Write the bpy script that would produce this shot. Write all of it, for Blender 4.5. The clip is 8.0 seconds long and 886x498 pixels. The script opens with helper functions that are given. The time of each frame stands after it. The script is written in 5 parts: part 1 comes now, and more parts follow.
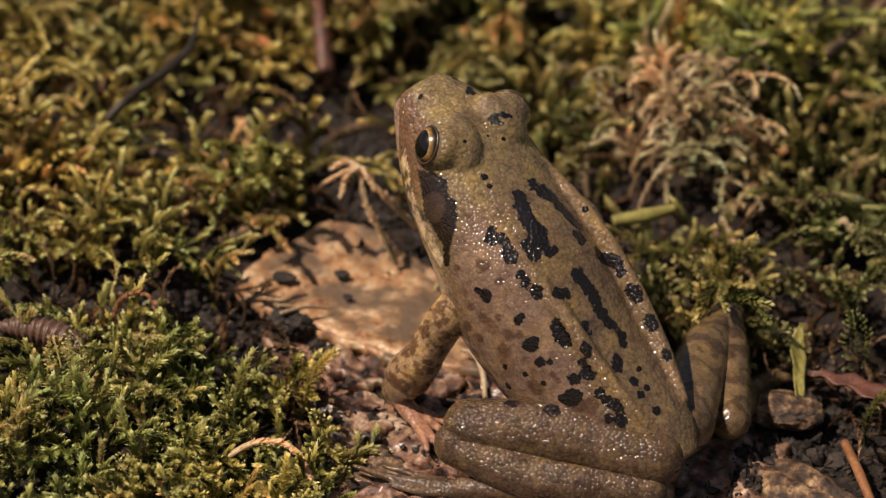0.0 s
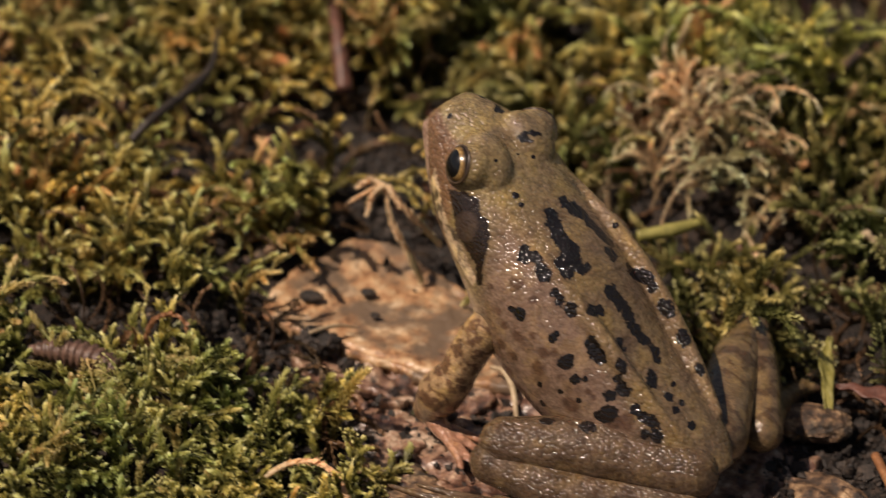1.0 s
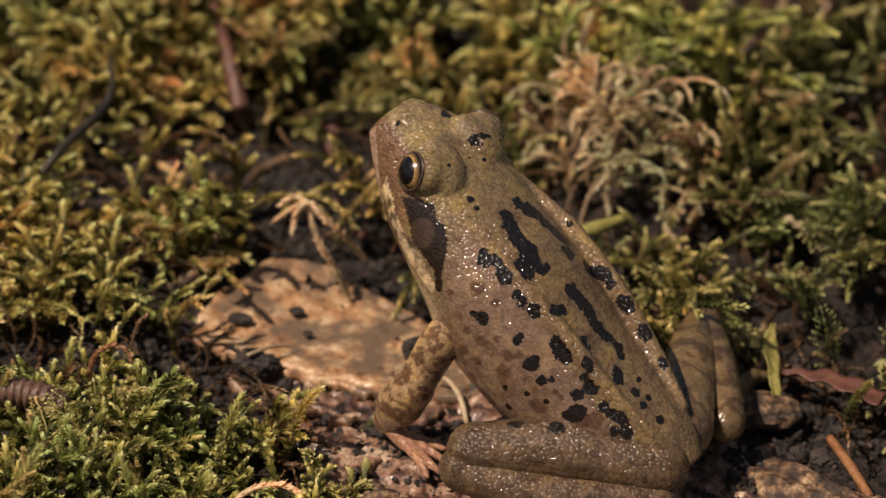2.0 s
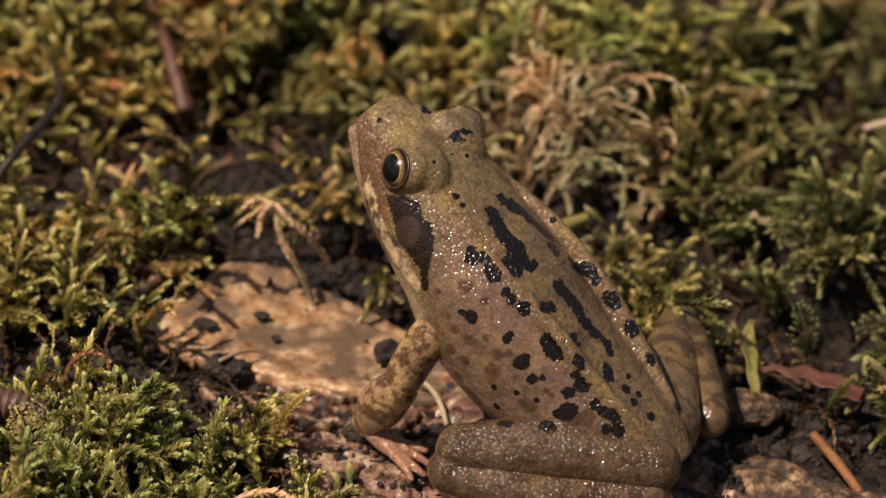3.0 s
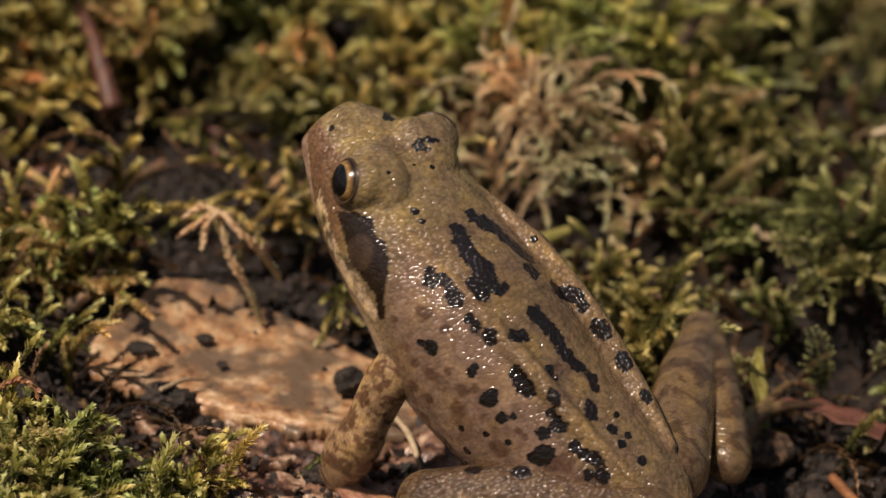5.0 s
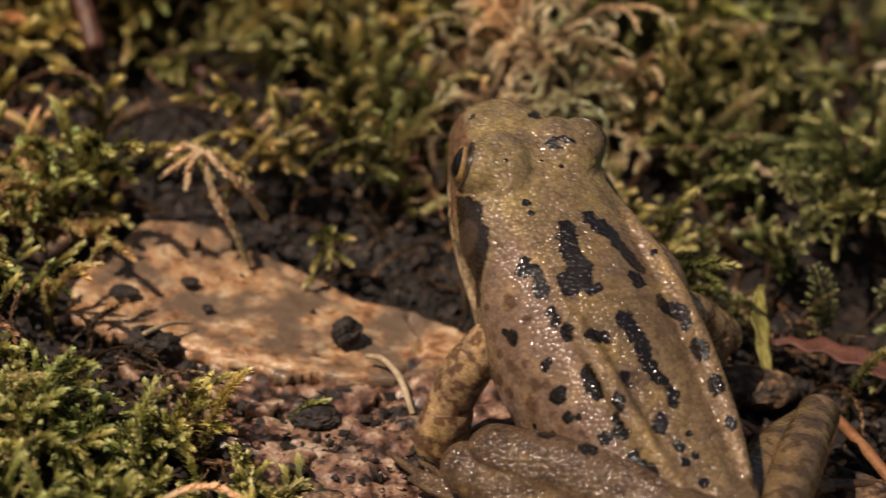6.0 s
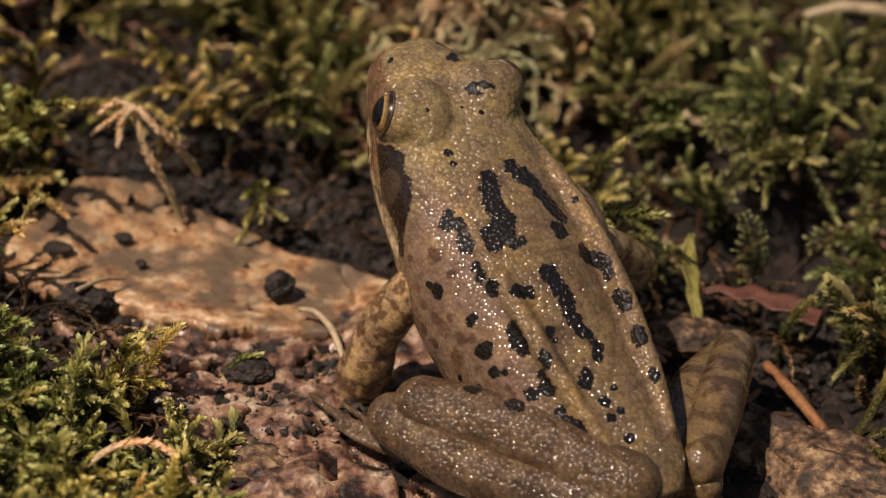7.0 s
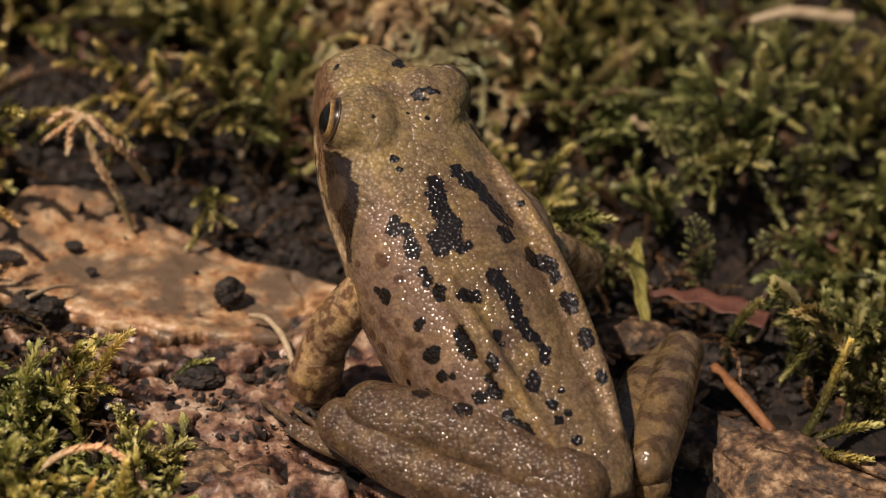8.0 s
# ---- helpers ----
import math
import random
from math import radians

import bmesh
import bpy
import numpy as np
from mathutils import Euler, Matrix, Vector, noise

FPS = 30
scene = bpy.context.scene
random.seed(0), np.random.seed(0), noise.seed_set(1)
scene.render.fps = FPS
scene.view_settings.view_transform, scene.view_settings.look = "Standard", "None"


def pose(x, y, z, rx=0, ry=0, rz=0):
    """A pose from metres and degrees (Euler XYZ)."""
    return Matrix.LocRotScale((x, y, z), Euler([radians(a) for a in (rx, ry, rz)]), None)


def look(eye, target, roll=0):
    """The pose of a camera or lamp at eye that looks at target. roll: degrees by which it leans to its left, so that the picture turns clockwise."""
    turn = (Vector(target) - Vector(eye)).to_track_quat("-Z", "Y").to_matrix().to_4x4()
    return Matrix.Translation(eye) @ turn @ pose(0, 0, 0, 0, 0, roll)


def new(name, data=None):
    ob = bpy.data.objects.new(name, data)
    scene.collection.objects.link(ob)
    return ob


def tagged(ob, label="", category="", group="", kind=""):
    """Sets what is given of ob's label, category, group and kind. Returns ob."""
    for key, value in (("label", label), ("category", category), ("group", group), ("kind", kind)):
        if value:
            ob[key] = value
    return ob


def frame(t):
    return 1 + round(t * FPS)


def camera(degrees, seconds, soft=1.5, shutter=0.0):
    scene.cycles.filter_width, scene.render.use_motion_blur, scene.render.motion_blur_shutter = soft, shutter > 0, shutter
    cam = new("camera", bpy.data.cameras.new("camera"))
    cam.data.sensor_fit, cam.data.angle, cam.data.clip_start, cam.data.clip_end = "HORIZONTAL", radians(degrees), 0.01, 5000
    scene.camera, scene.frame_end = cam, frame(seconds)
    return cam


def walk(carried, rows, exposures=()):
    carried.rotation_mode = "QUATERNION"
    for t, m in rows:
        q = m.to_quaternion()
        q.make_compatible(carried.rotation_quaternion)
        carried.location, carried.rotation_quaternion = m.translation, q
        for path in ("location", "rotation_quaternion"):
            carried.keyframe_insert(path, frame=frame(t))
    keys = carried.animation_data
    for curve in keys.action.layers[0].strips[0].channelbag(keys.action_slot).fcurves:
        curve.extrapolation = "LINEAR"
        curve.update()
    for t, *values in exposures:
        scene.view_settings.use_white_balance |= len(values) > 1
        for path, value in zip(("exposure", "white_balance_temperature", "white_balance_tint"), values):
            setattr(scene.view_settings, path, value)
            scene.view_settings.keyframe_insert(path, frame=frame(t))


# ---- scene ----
cam = camera(14.0, 8.0, soft=1.1, shutter=0.5)
PATH = [
    (0, (0.10799, -0.45050, 0.31518), (0.02465, -0.04289, 0.03786), 1.87),
    (0.5, (0.10836, -0.45277, 0.31771), (0.02771, -0.04482, 0.04009), 1.89),
    (1, (0.09534, -0.45329, 0.31928), (0.01983, -0.04449, 0.04146), 1.81),
    (1.5, (0.07356, -0.45434, 0.32062), (0.01703, -0.04157, 0.04416), 1.29),
    (1.7, (0.06422, -0.45746, 0.31896), (0.02082, -0.04270, 0.04312), 1.35),
    (2.8, (0.01538, -0.45061, 0.30317), (0.02482, -0.02945, 0.03385), 3.90),
    (3, (0.00936, -0.45182, 0.30556), (0.02532, -0.03157, 0.03513), 4.18),
    (3.5, (-0.00128, -0.45211, 0.30692), (0.02882, -0.03101, 0.03902), 5.62),
    (4, (-0.00524, -0.45184, 0.30812), (0.02940, -0.03052, 0.04111), 6.07),
    (4.2, (-0.01158, -0.45113, 0.30643), (0.02830, -0.02938, 0.04085), 6.49),
    (5.3, (-0.00626, -0.38883, 0.26352), (0.03285, 0.03179, -0.00397), 6.25),
    (5.5, (-0.00626, -0.38883, 0.26352), (0.03229, 0.03117, -0.00501), 6.25),
    (5.6, (-0.00626, -0.38883, 0.26352), (0.03209, 0.03088, -0.00550), 6.25),
    (5.7, (-0.00626, -0.38883, 0.26352), (0.03326, 0.03016, -0.00644), 6.25),
    (6, (-0.00232, -0.39075, 0.25924), (0.03481, 0.02876, -0.01025), 5.63),
    (6.5, (0.00037, -0.39043, 0.25897), (0.04102, 0.02573, -0.01517), 5.30),
    (7, (0.00064, -0.39216, 0.26217), (0.04407, 0.02255, -0.01375), 5.43),
    (7.5, (0.00251, -0.39451, 0.26274), (0.04804, 0.02074, -0.01201), 5.24),
    (8, (0.00193, -0.39542, 0.26180), (0.05076, 0.02066, -0.01113), 5.40),
]
walk(cam, [(t, look(eye, target, roll)) for t, eye, target, roll in PATH], [(0, 0.16), (1.5, 0.13), (4.2, 0.12), (5.3, 0.02), (8, 0.0)])
cam.data.dof.use_dof = True
cam.data.dof.aperture_fstop = 19.0       # the focus rests on the frog's near eye, below

# ---- daylight ----
SUN_AZ, SUN_EL = 211.0, 58.0          # degrees from +x towards +y, and above the ground
world = bpy.data.worlds.new("daylight")
scene.world = world
world.use_nodes = True
wt = world.node_tree
sky = wt.nodes.new("ShaderNodeTexSky")
sky.sky_type, sky.sun_disc = "NISHITA", False
sky.sun_elevation, sky.sun_rotation = radians(SUN_EL), radians(90 - SUN_AZ)
sky_tint = wt.nodes.new("ShaderNodeMix")       # added warm tint on the sky light, as if under unseen leaves
sky_tint.data_type, sky_tint.blend_type = "RGBA", "MULTIPLY"
sky_tint.inputs[0].default_value, sky_tint.inputs[7].default_value = 1.0, (1.0, 0.80, 0.66, 1)
wt.links.new(sky.outputs[0], sky_tint.inputs[6])
wt.links.new(sky_tint.outputs[2], wt.nodes["Background"].inputs[0])
wt.nodes["Background"].inputs[1].default_value = 0.058
sun = new("sun", bpy.data.lights.new("sun", "SUN"))
sun.data.energy, sun.data.angle, sun.data.color = 4.6, radians(1.0), (1.0, 0.81, 0.66)
sun.matrix_world = look((math.cos(radians(SUN_AZ)) * math.cos(radians(SUN_EL)), math.sin(radians(SUN_AZ)) * math.cos(radians(SUN_EL)), math.sin(radians(SUN_EL))), (0, 0, 0))


# ---- numeric noise ----
def lattice(ix, iy, iz, seed):
    h = (ix * 374761393 + iy * 668265263 + iz * 2147483647 % 1000003 * 97 + seed * 974634777) & 0x7FFFFFFF
    h = ((h ^ (h >> 13)) * 1274126177) & 0x7FFFFFFF
    return ((h ^ (h >> 16)) & 0xFFFF) / 65535.0


def vnoise(p, scale, seed=0):
    """Smooth value noise, 0 to 1, of points (n, 3) at cells of the size scale."""
    q = np.asarray(p, float) / scale
    i = np.floor(q).astype(np.int64)
    f = q - i
    f = f * f * (3 - 2 * f)
    out = 0
    for dx in (0, 1):
        for dy in (0, 1):
            for dz in (0, 1):
                w = (f[:, 0] if dx else 1 - f[:, 0]) * (f[:, 1] if dy else 1 - f[:, 1]) * (f[:, 2] if dz else 1 - f[:, 2])
                out = out + w * lattice(i[:, 0] + dx, i[:, 1] + dy, i[:, 2] + dz, seed)
    return out


def fnoise(p, scale, octaves=4, seed=0, gain=0.5):
    out, amp, tot = 0, 1.0, 0
    for k in range(octaves):
        out = out + amp * vnoise(p, scale / 2 ** k, seed + 17 * k)
        tot += amp
        amp *= gain
    return out / tot


def flat3(x, y):
    return np.stack([x, y, np.zeros_like(x)], -1)


def step(a, b, v):
    f = np.clip((v - a) / (b - a), 0, 1)
    return f * f * (3 - 2 * f)


# ---- node helpers ----
def material(name):
    m = bpy.data.materials.new(name)
    m.use_nodes = True
    return m, m.node_tree.nodes, m.node_tree.links, m.node_tree.nodes["Principled BSDF"]


def tex_noise(nodes, links, coord, scale, detail=4.0, rough=0.55):
    n = nodes.new("ShaderNodeTexNoise")
    n.inputs["Scale"].default_value, n.inputs["Detail"].default_value, n.inputs["Roughness"].default_value = scale, detail, rough
    links.new(coord, n.inputs["Vector"])
    return n.outputs["Fac"]


def ramp(nodes, links, fac, stops):
    r = nodes.new("ShaderNodeValToRGB")
    el = r.color_ramp.elements
    while len(el) < len(stops):
        el.new(0.5)
    for e, (at, c) in zip(el, stops):
        e.position, e.color = at, (*c, 1)
    links.new(fac, r.inputs["Fac"])
    return r.outputs["Color"]


def mix(nodes, links, fac, a, b, kind="MIX"):
    n = nodes.new("ShaderNodeMix")
    n.data_type, n.blend_type = "RGBA", kind
    for slot, v in ((0, fac), (6, a), (7, b)):
        if hasattr(v, "links"):
            links.new(v, n.inputs[slot])
        elif isinstance(v, tuple):
            n.inputs[slot].default_value = (*v, 1)
        else:
            n.inputs[slot].default_value = v
    return n.outputs[2]


def bump(nodes, links, height, strength, distance, onto=None):
    b = nodes.new("ShaderNodeBump")
    b.inputs["Distance"].default_value = distance
    if hasattr(strength, "links"):
        links.new(strength, b.inputs["Strength"])
    else:
        b.inputs["Strength"].default_value = strength
    links.new(height, b.inputs["Height"])
    if onto is not None:
        links.new(onto, b.inputs["Normal"])
    return b.outputs["Normal"]


def mathn(nodes, links, op, a, b):
    n = nodes.new("ShaderNodeMath")
    n.operation = op
    for slot, v in ((0, a), (1, b)):
        if hasattr(v, "links"):
            links.new(v, n.inputs[slot])
        else:
            n.inputs[slot].default_value = v
    return n.outputs[0]


def attr(nodes, name):
    n = nodes.new("ShaderNodeAttribute")
    n.attribute_name = name
    return n


def objcoord(nodes):
    return nodes.new("ShaderNodeTexCoord").outputs["Object"]


def rock_like(name, stops, scale, rough, relief, fine=2500.0, patches=None, coat=0.0):
    """Soil, bark and husks: colours along a broad noise, a fine grain and a relief of two sizes."""
    m, n, l, p = material(name)
    co = objcoord(n)
    broad = tex_noise(n, l, co, scale, 6, 0.62)
    col = ramp(n, l, broad, stops)
    grain = tex_noise(n, l, co, fine, 4, 0.7)
    col = mix(n, l, 0.55, col, ramp(n, l, grain, [(0.3, (0.35, 0.33, 0.32)), (0.7, (1.3, 1.28, 1.25))]), "MULTIPLY")
    if patches:
        at, width, shade, psc = patches
        pn = tex_noise(n, l, co, psc, 5, 0.6)
        col = mix(n, l, ramp(n, l, pn, [(at, (0, 0, 0)), (at + width, (1, 1, 1))]), col, shade)
    l.new(col, p.inputs["Base Color"])
    p.inputs["Roughness"].default_value = rough
    p.inputs["Coat Weight"].default_value, p.inputs["Coat Roughness"].default_value = coat, 0.25
    nb = bump(n, l, broad, 0.6, relief)
    nb = bump(n, l, grain, 0.5, relief * 0.3, nb)
    l.new(nb, p.inputs["Normal"])
    return m


SOIL = rock_like("moist dark soil", [(0.38, (0.006, 0.0045, 0.004)), (0.5, (0.018, 0.012, 0.009)), (0.62, (0.050, 0.032, 0.022))], 520, 0.85, 0.003)
CLOD = rock_like("black humus", [(0.36, (0.008, 0.007, 0.006)), (0.52, (0.022, 0.016, 0.013)), (0.64, (0.06, 0.042, 0.03))], 900, 0.7, 0.0006)
BARK_PALE = rock_like("pale rotten bark", [(0.30, (0.10, 0.05, 0.026)), (0.40, (0.27, 0.135, 0.062)), (0.48, (0.43, 0.24, 0.115)), (0.55, (0.50, 0.33, 0.18)), (0.66, (0.66, 0.50, 0.33))], 330, 0.5, 0.0007, 1300, (0.45, 0.13, (0.14, 0.095, 0.06), 105), coat=0.25)
BARK_RED = rock_like("reddish wet bark", [(0.36, (0.018, 0.011, 0.009)), (0.43, (0.10, 0.048, 0.033)), (0.49, (0.215, 0.115, 0.073)), (0.56, (0.33, 0.205, 0.13)), (0.64, (0.6, 0.46, 0.34))], 260, 0.4, 0.0016, 1300, (0.54, 0.06, (0.022, 0.015, 0.012), 120), coat=0.4)
LOG = rock_like("weathered log wood", [(0.34, (0.014, 0.009, 0.006)), (0.44, (0.06, 0.035, 0.021)), (0.51, (0.14, 0.082, 0.045)), (0.58, (0.27, 0.17, 0.09)), (0.66, (0.46, 0.33, 0.2))], 520, 0.6, 0.0014, 2000, (0.53, 0.1, (0.03, 0.022, 0.016), 210))
TWIG_RED = rock_like("reddish brown twig", [(0.3, (0.05, 0.02, 0.014)), (0.6, (0.13, 0.055, 0.035)), (0.8, (0.22, 0.10, 0.06))], 400, 0.5, 0.0003)
TWIG_DARK = rock_like("dark twig", [(0.3, (0.014, 0.011, 0.009)), (0.6, (0.04, 0.03, 0.022)), (0.8, (0.10, 0.08, 0.06))], 500, 0.5, 0.0003)
LEAF_RED = rock_like("fallen reddish leaf", [(0.3, (0.07, 0.028, 0.02)), (0.6, (0.15, 0.062, 0.042)), (0.8, (0.24, 0.12, 0.08))], 300, 0.5, 0.0002)
STRAW = rock_like("orange straw", [(0.3, (0.15, 0.06, 0.025)), (0.6, (0.30, 0.14, 0.06)), (0.8, (0.38, 0.22, 0.10))], 400, 0.45, 0.0002)
HUSK = rock_like("ridged brown husk", [(0.3, (0.06, 0.034, 0.026)), (0.6, (0.15, 0.088, 0.064)), (0.8, (0.27, 0.17, 0.12))], 700, 0.4, 0.0003)
LEAF_LIME = rock_like("yellow-green leaf", [(0.3, (0.17, 0.16, 0.04)), (0.6, (0.34, 0.31, 0.09)), (0.8, (0.48, 0.40, 0.17))], 400, 0.45, 0.0002)
PALE = rock_like("pale dry fibre", [(0.3, (0.30, 0.22, 0.13)), (0.6, (0.5, 0.40, 0.26)), (0.8, (0.65, 0.56, 0.4))], 500, 0.5, 0.0002)


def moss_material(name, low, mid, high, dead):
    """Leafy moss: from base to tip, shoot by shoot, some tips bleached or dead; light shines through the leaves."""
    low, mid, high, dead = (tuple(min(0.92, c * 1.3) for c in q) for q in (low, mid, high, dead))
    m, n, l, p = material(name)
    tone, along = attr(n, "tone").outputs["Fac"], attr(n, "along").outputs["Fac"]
    # each shoot darkens towards its base and pales towards its tip
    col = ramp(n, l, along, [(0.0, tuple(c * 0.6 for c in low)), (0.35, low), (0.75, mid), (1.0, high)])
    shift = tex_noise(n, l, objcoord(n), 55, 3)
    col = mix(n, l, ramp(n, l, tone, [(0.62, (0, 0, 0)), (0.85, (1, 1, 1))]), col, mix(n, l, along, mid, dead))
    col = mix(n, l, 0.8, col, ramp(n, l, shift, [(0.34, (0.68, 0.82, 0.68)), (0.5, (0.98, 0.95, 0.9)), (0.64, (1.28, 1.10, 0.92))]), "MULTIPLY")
    l.new(col, p.inputs["Base Color"])
    p.inputs["Roughness"].default_value = 0.42
    p.inputs["Coat Weight"].default_value = 0.06
    tr = n.new("ShaderNodeBsdfTranslucent")
    l.new(col, tr.inputs["Color"])
    ms = n.new("ShaderNodeMixShader")
    ms.inputs[0].default_value = 0.42
    l.new(p.outputs[0], ms.inputs[1])
    l.new(tr.outputs[0], ms.inputs[2])
    l.new(ms.outputs[0], n["Material Output"].inputs["Surface"])
    return m


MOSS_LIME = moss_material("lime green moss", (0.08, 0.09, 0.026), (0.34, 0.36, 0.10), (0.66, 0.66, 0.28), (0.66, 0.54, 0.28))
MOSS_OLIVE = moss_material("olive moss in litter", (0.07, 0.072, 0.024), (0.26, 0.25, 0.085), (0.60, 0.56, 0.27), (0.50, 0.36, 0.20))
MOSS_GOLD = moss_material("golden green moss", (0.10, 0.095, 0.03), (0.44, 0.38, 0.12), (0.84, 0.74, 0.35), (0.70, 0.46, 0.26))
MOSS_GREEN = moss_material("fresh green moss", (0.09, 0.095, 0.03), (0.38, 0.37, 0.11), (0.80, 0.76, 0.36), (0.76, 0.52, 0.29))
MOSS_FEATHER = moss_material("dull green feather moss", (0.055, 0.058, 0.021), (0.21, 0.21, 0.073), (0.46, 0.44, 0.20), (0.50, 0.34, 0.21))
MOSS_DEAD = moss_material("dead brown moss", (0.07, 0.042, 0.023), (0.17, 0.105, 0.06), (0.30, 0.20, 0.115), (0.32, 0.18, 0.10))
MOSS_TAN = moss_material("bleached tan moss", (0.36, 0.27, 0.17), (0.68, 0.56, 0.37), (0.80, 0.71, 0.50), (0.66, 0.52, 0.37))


# ---- mesh helpers ----
def mesh_of(name, verts, faces, mat, smooth=True):
    me = bpy.data.meshes.new(name)
    me.from_pydata([tuple(v) for v in verts], [], [tuple(f) for f in faces])
    me.materials.append(mat)
    if smooth:
        me.polygons.foreach_set("use_smooth", [True] * len(me.polygons))
    me.update()
    return me


def tri_mesh(name, verts, tris, mat, floats=None, smooth=True):
    """A mesh of triangles from arrays, with float attributes on its points."""
    verts, tris = np.asarray(verts, np.float32), np.asarray(tris, np.int32)
    me = bpy.data.meshes.new(name)
    me.vertices.add(len(verts))
    me.vertices.foreach_set("co", verts.ravel())
    me.loops.add(tris.size)
    me.loops.foreach_set("vertex_index", tris.ravel())
    me.polygons.add(len(tris))
    me.polygons.foreach_set("loop_start", np.arange(0, tris.size, 3, dtype=np.int32))
    me.polygons.foreach_set("use_smooth", np.full(len(tris), smooth))
    me.update(calc_edges=True)
    me.validate()
    for key, val in (floats or {}).items():
        a = me.attributes.new(key, "FLOAT", "POINT")
        a.data.foreach_set("value", np.asarray(val, np.float32))
    me.materials.append(mat)
    return me


def tube(points, radii, sides=8, cap=True):
    """Vertices and faces of a tapering tube along points."""
    pts = [Vector(p) for p in points]
    verts, faces, last = [], [], None
    for i, p in enumerate(pts):
        d = (pts[min(i + 1, len(pts) - 1)] - pts[max(i - 1, 0)]).normalized()
        if last is None:
            last = d.orthogonal().normalized()
        last = (last - d * last.dot(d)).normalized()
        other = d.cross(last)
        for k in range(sides):
            a = 2 * math.pi * k / sides
            verts.append(p + (last * math.cos(a) + other * math.sin(a)) * radii[i])
    for i in range(len(pts) - 1):
        for k in range(sides):
            k2 = (k + 1) % sides
            faces.append((i * sides + k, i * sides + k2, (i + 1) * sides + k2, (i + 1) * sides + k))
    if cap:
        faces += [tuple(range(sides))[::-1], tuple(range((len(pts) - 1) * sides, len(pts) * sides))]
    return verts, faces


def bend(points, n=24):
    """A smooth run of n points through the given ones (Catmull-Rom)."""
    pts = [Vector(p) for p in points]
    pts = [pts[0] * 2 - pts[1]] + pts + [pts[-1] * 2 - pts[-2]]
    out, segs = [], len(pts) - 3
    for j in range(n):
        u = j / (n - 1) * segs
        i = min(int(u), segs - 1)
        f = u - i
        a, b, c, d = pts[i:i + 4]
        out.append(0.5 * ((2 * b) + (c - a) * f + (2 * a - 5 * b + 4 * c - d) * f * f + (3 * b - a - 3 * c + d) * f ** 3))
    return out


def thing(name, data, label, category, group="", kind=""):
    return tagged(new(name, data), label, category, group, kind)


def part(name, data, parent, label=""):
    ob = tagged(new(name, data), label)
    ob.parent = parent
    return ob


# ---- the lie of the land ----
def inside(x, y, ring):
    """Whether points lie in a polygon."""
    hit = np.zeros(x.shape, bool)
    for (x0, y0), (x1, y1) in zip(ring, ring[1:] + ring[:1]):
        cross = ((y0 > y) != (y1 > y)) & (x < (x1 - x0) * (y - y0) / (y1 - y0 + 1e-12) + x0)
        hit ^= cross
    return hit


def blob2(x, y, cx, cy, rx, ry):
    return np.exp(-(((x - cx) / rx) ** 2 + ((y - cy) / ry) ** 2))


PLATE = [(-0.0165, -0.0075), (-0.013, 0.006), (-0.006, 0.0155), (0.001, 0.0155), (0.006, 0.0115), (0.0115, 0.0085), (0.0185, 0.003), (0.024, -0.0005), (0.031, -0.0035), (0.037, -0.009), (0.036, -0.016), (0.029, -0.018), (0.021, -0.0185), (0.012, -0.0185), (0.003, -0.0155), (-0.006, -0.0125)]
BARE = [(-0.022, -0.010), (-0.015, 0.010), (-0.004, 0.020), (0.012, 0.012), (0.03, 0.0), (0.05, -0.004), (0.066, -0.012), (0.072, -0.022), (0.088, -0.026), (0.125, -0.045), (0.12, -0.11), (0.035, -0.11), (0.015, -0.056), (0.006, -0.036), (-0.004, -0.02), (-0.012, -0.012)]


def land(x, y):
    """Height of the soil, metres."""
    p = flat3(x, y)
    z = -0.0035 + 0.0028 * (fnoise(p, 0.012, 5, 3) - 0.5) + 0.0018 * (fnoise(p, 0.004, 3, 4) - 0.5) + 0.003 * (fnoise(p, 0.035, 3, 9) - 0.5)
    z += 0.0055 * step(-0.008, -0.03, x) * step(0.07, 0.02, y)
    z += 0.004 * blob2(x, y, -0.012, -0.05, 0.02, 0.024)
    z += 0.006 * step(0.035, 0.1, y)
    z += 0.015 * blob2(x, y, 0.047, 0.042, 0.011, 0.011)
    z += 0.004 * blob2(x, y, 0.085, 0.03, 0.03, 0.02)
    z += 0.004 * blob2(x, y, 0.0, 0.038, 0.02, 0.012)
    z -= 0.006 * blob2(x, y, 0.018, 0.075, 0.008, 0.008)
    z -= 0.005 * blob2(x, y, 0.088, 0.006, 0.006, 0.005)
    far = np.hypot(x - 0.02, y)
    z += 0.04 * step(0.25, 1.5, far) * (fnoise(p, 0.4, 3, 21) - 0.5)
    return z


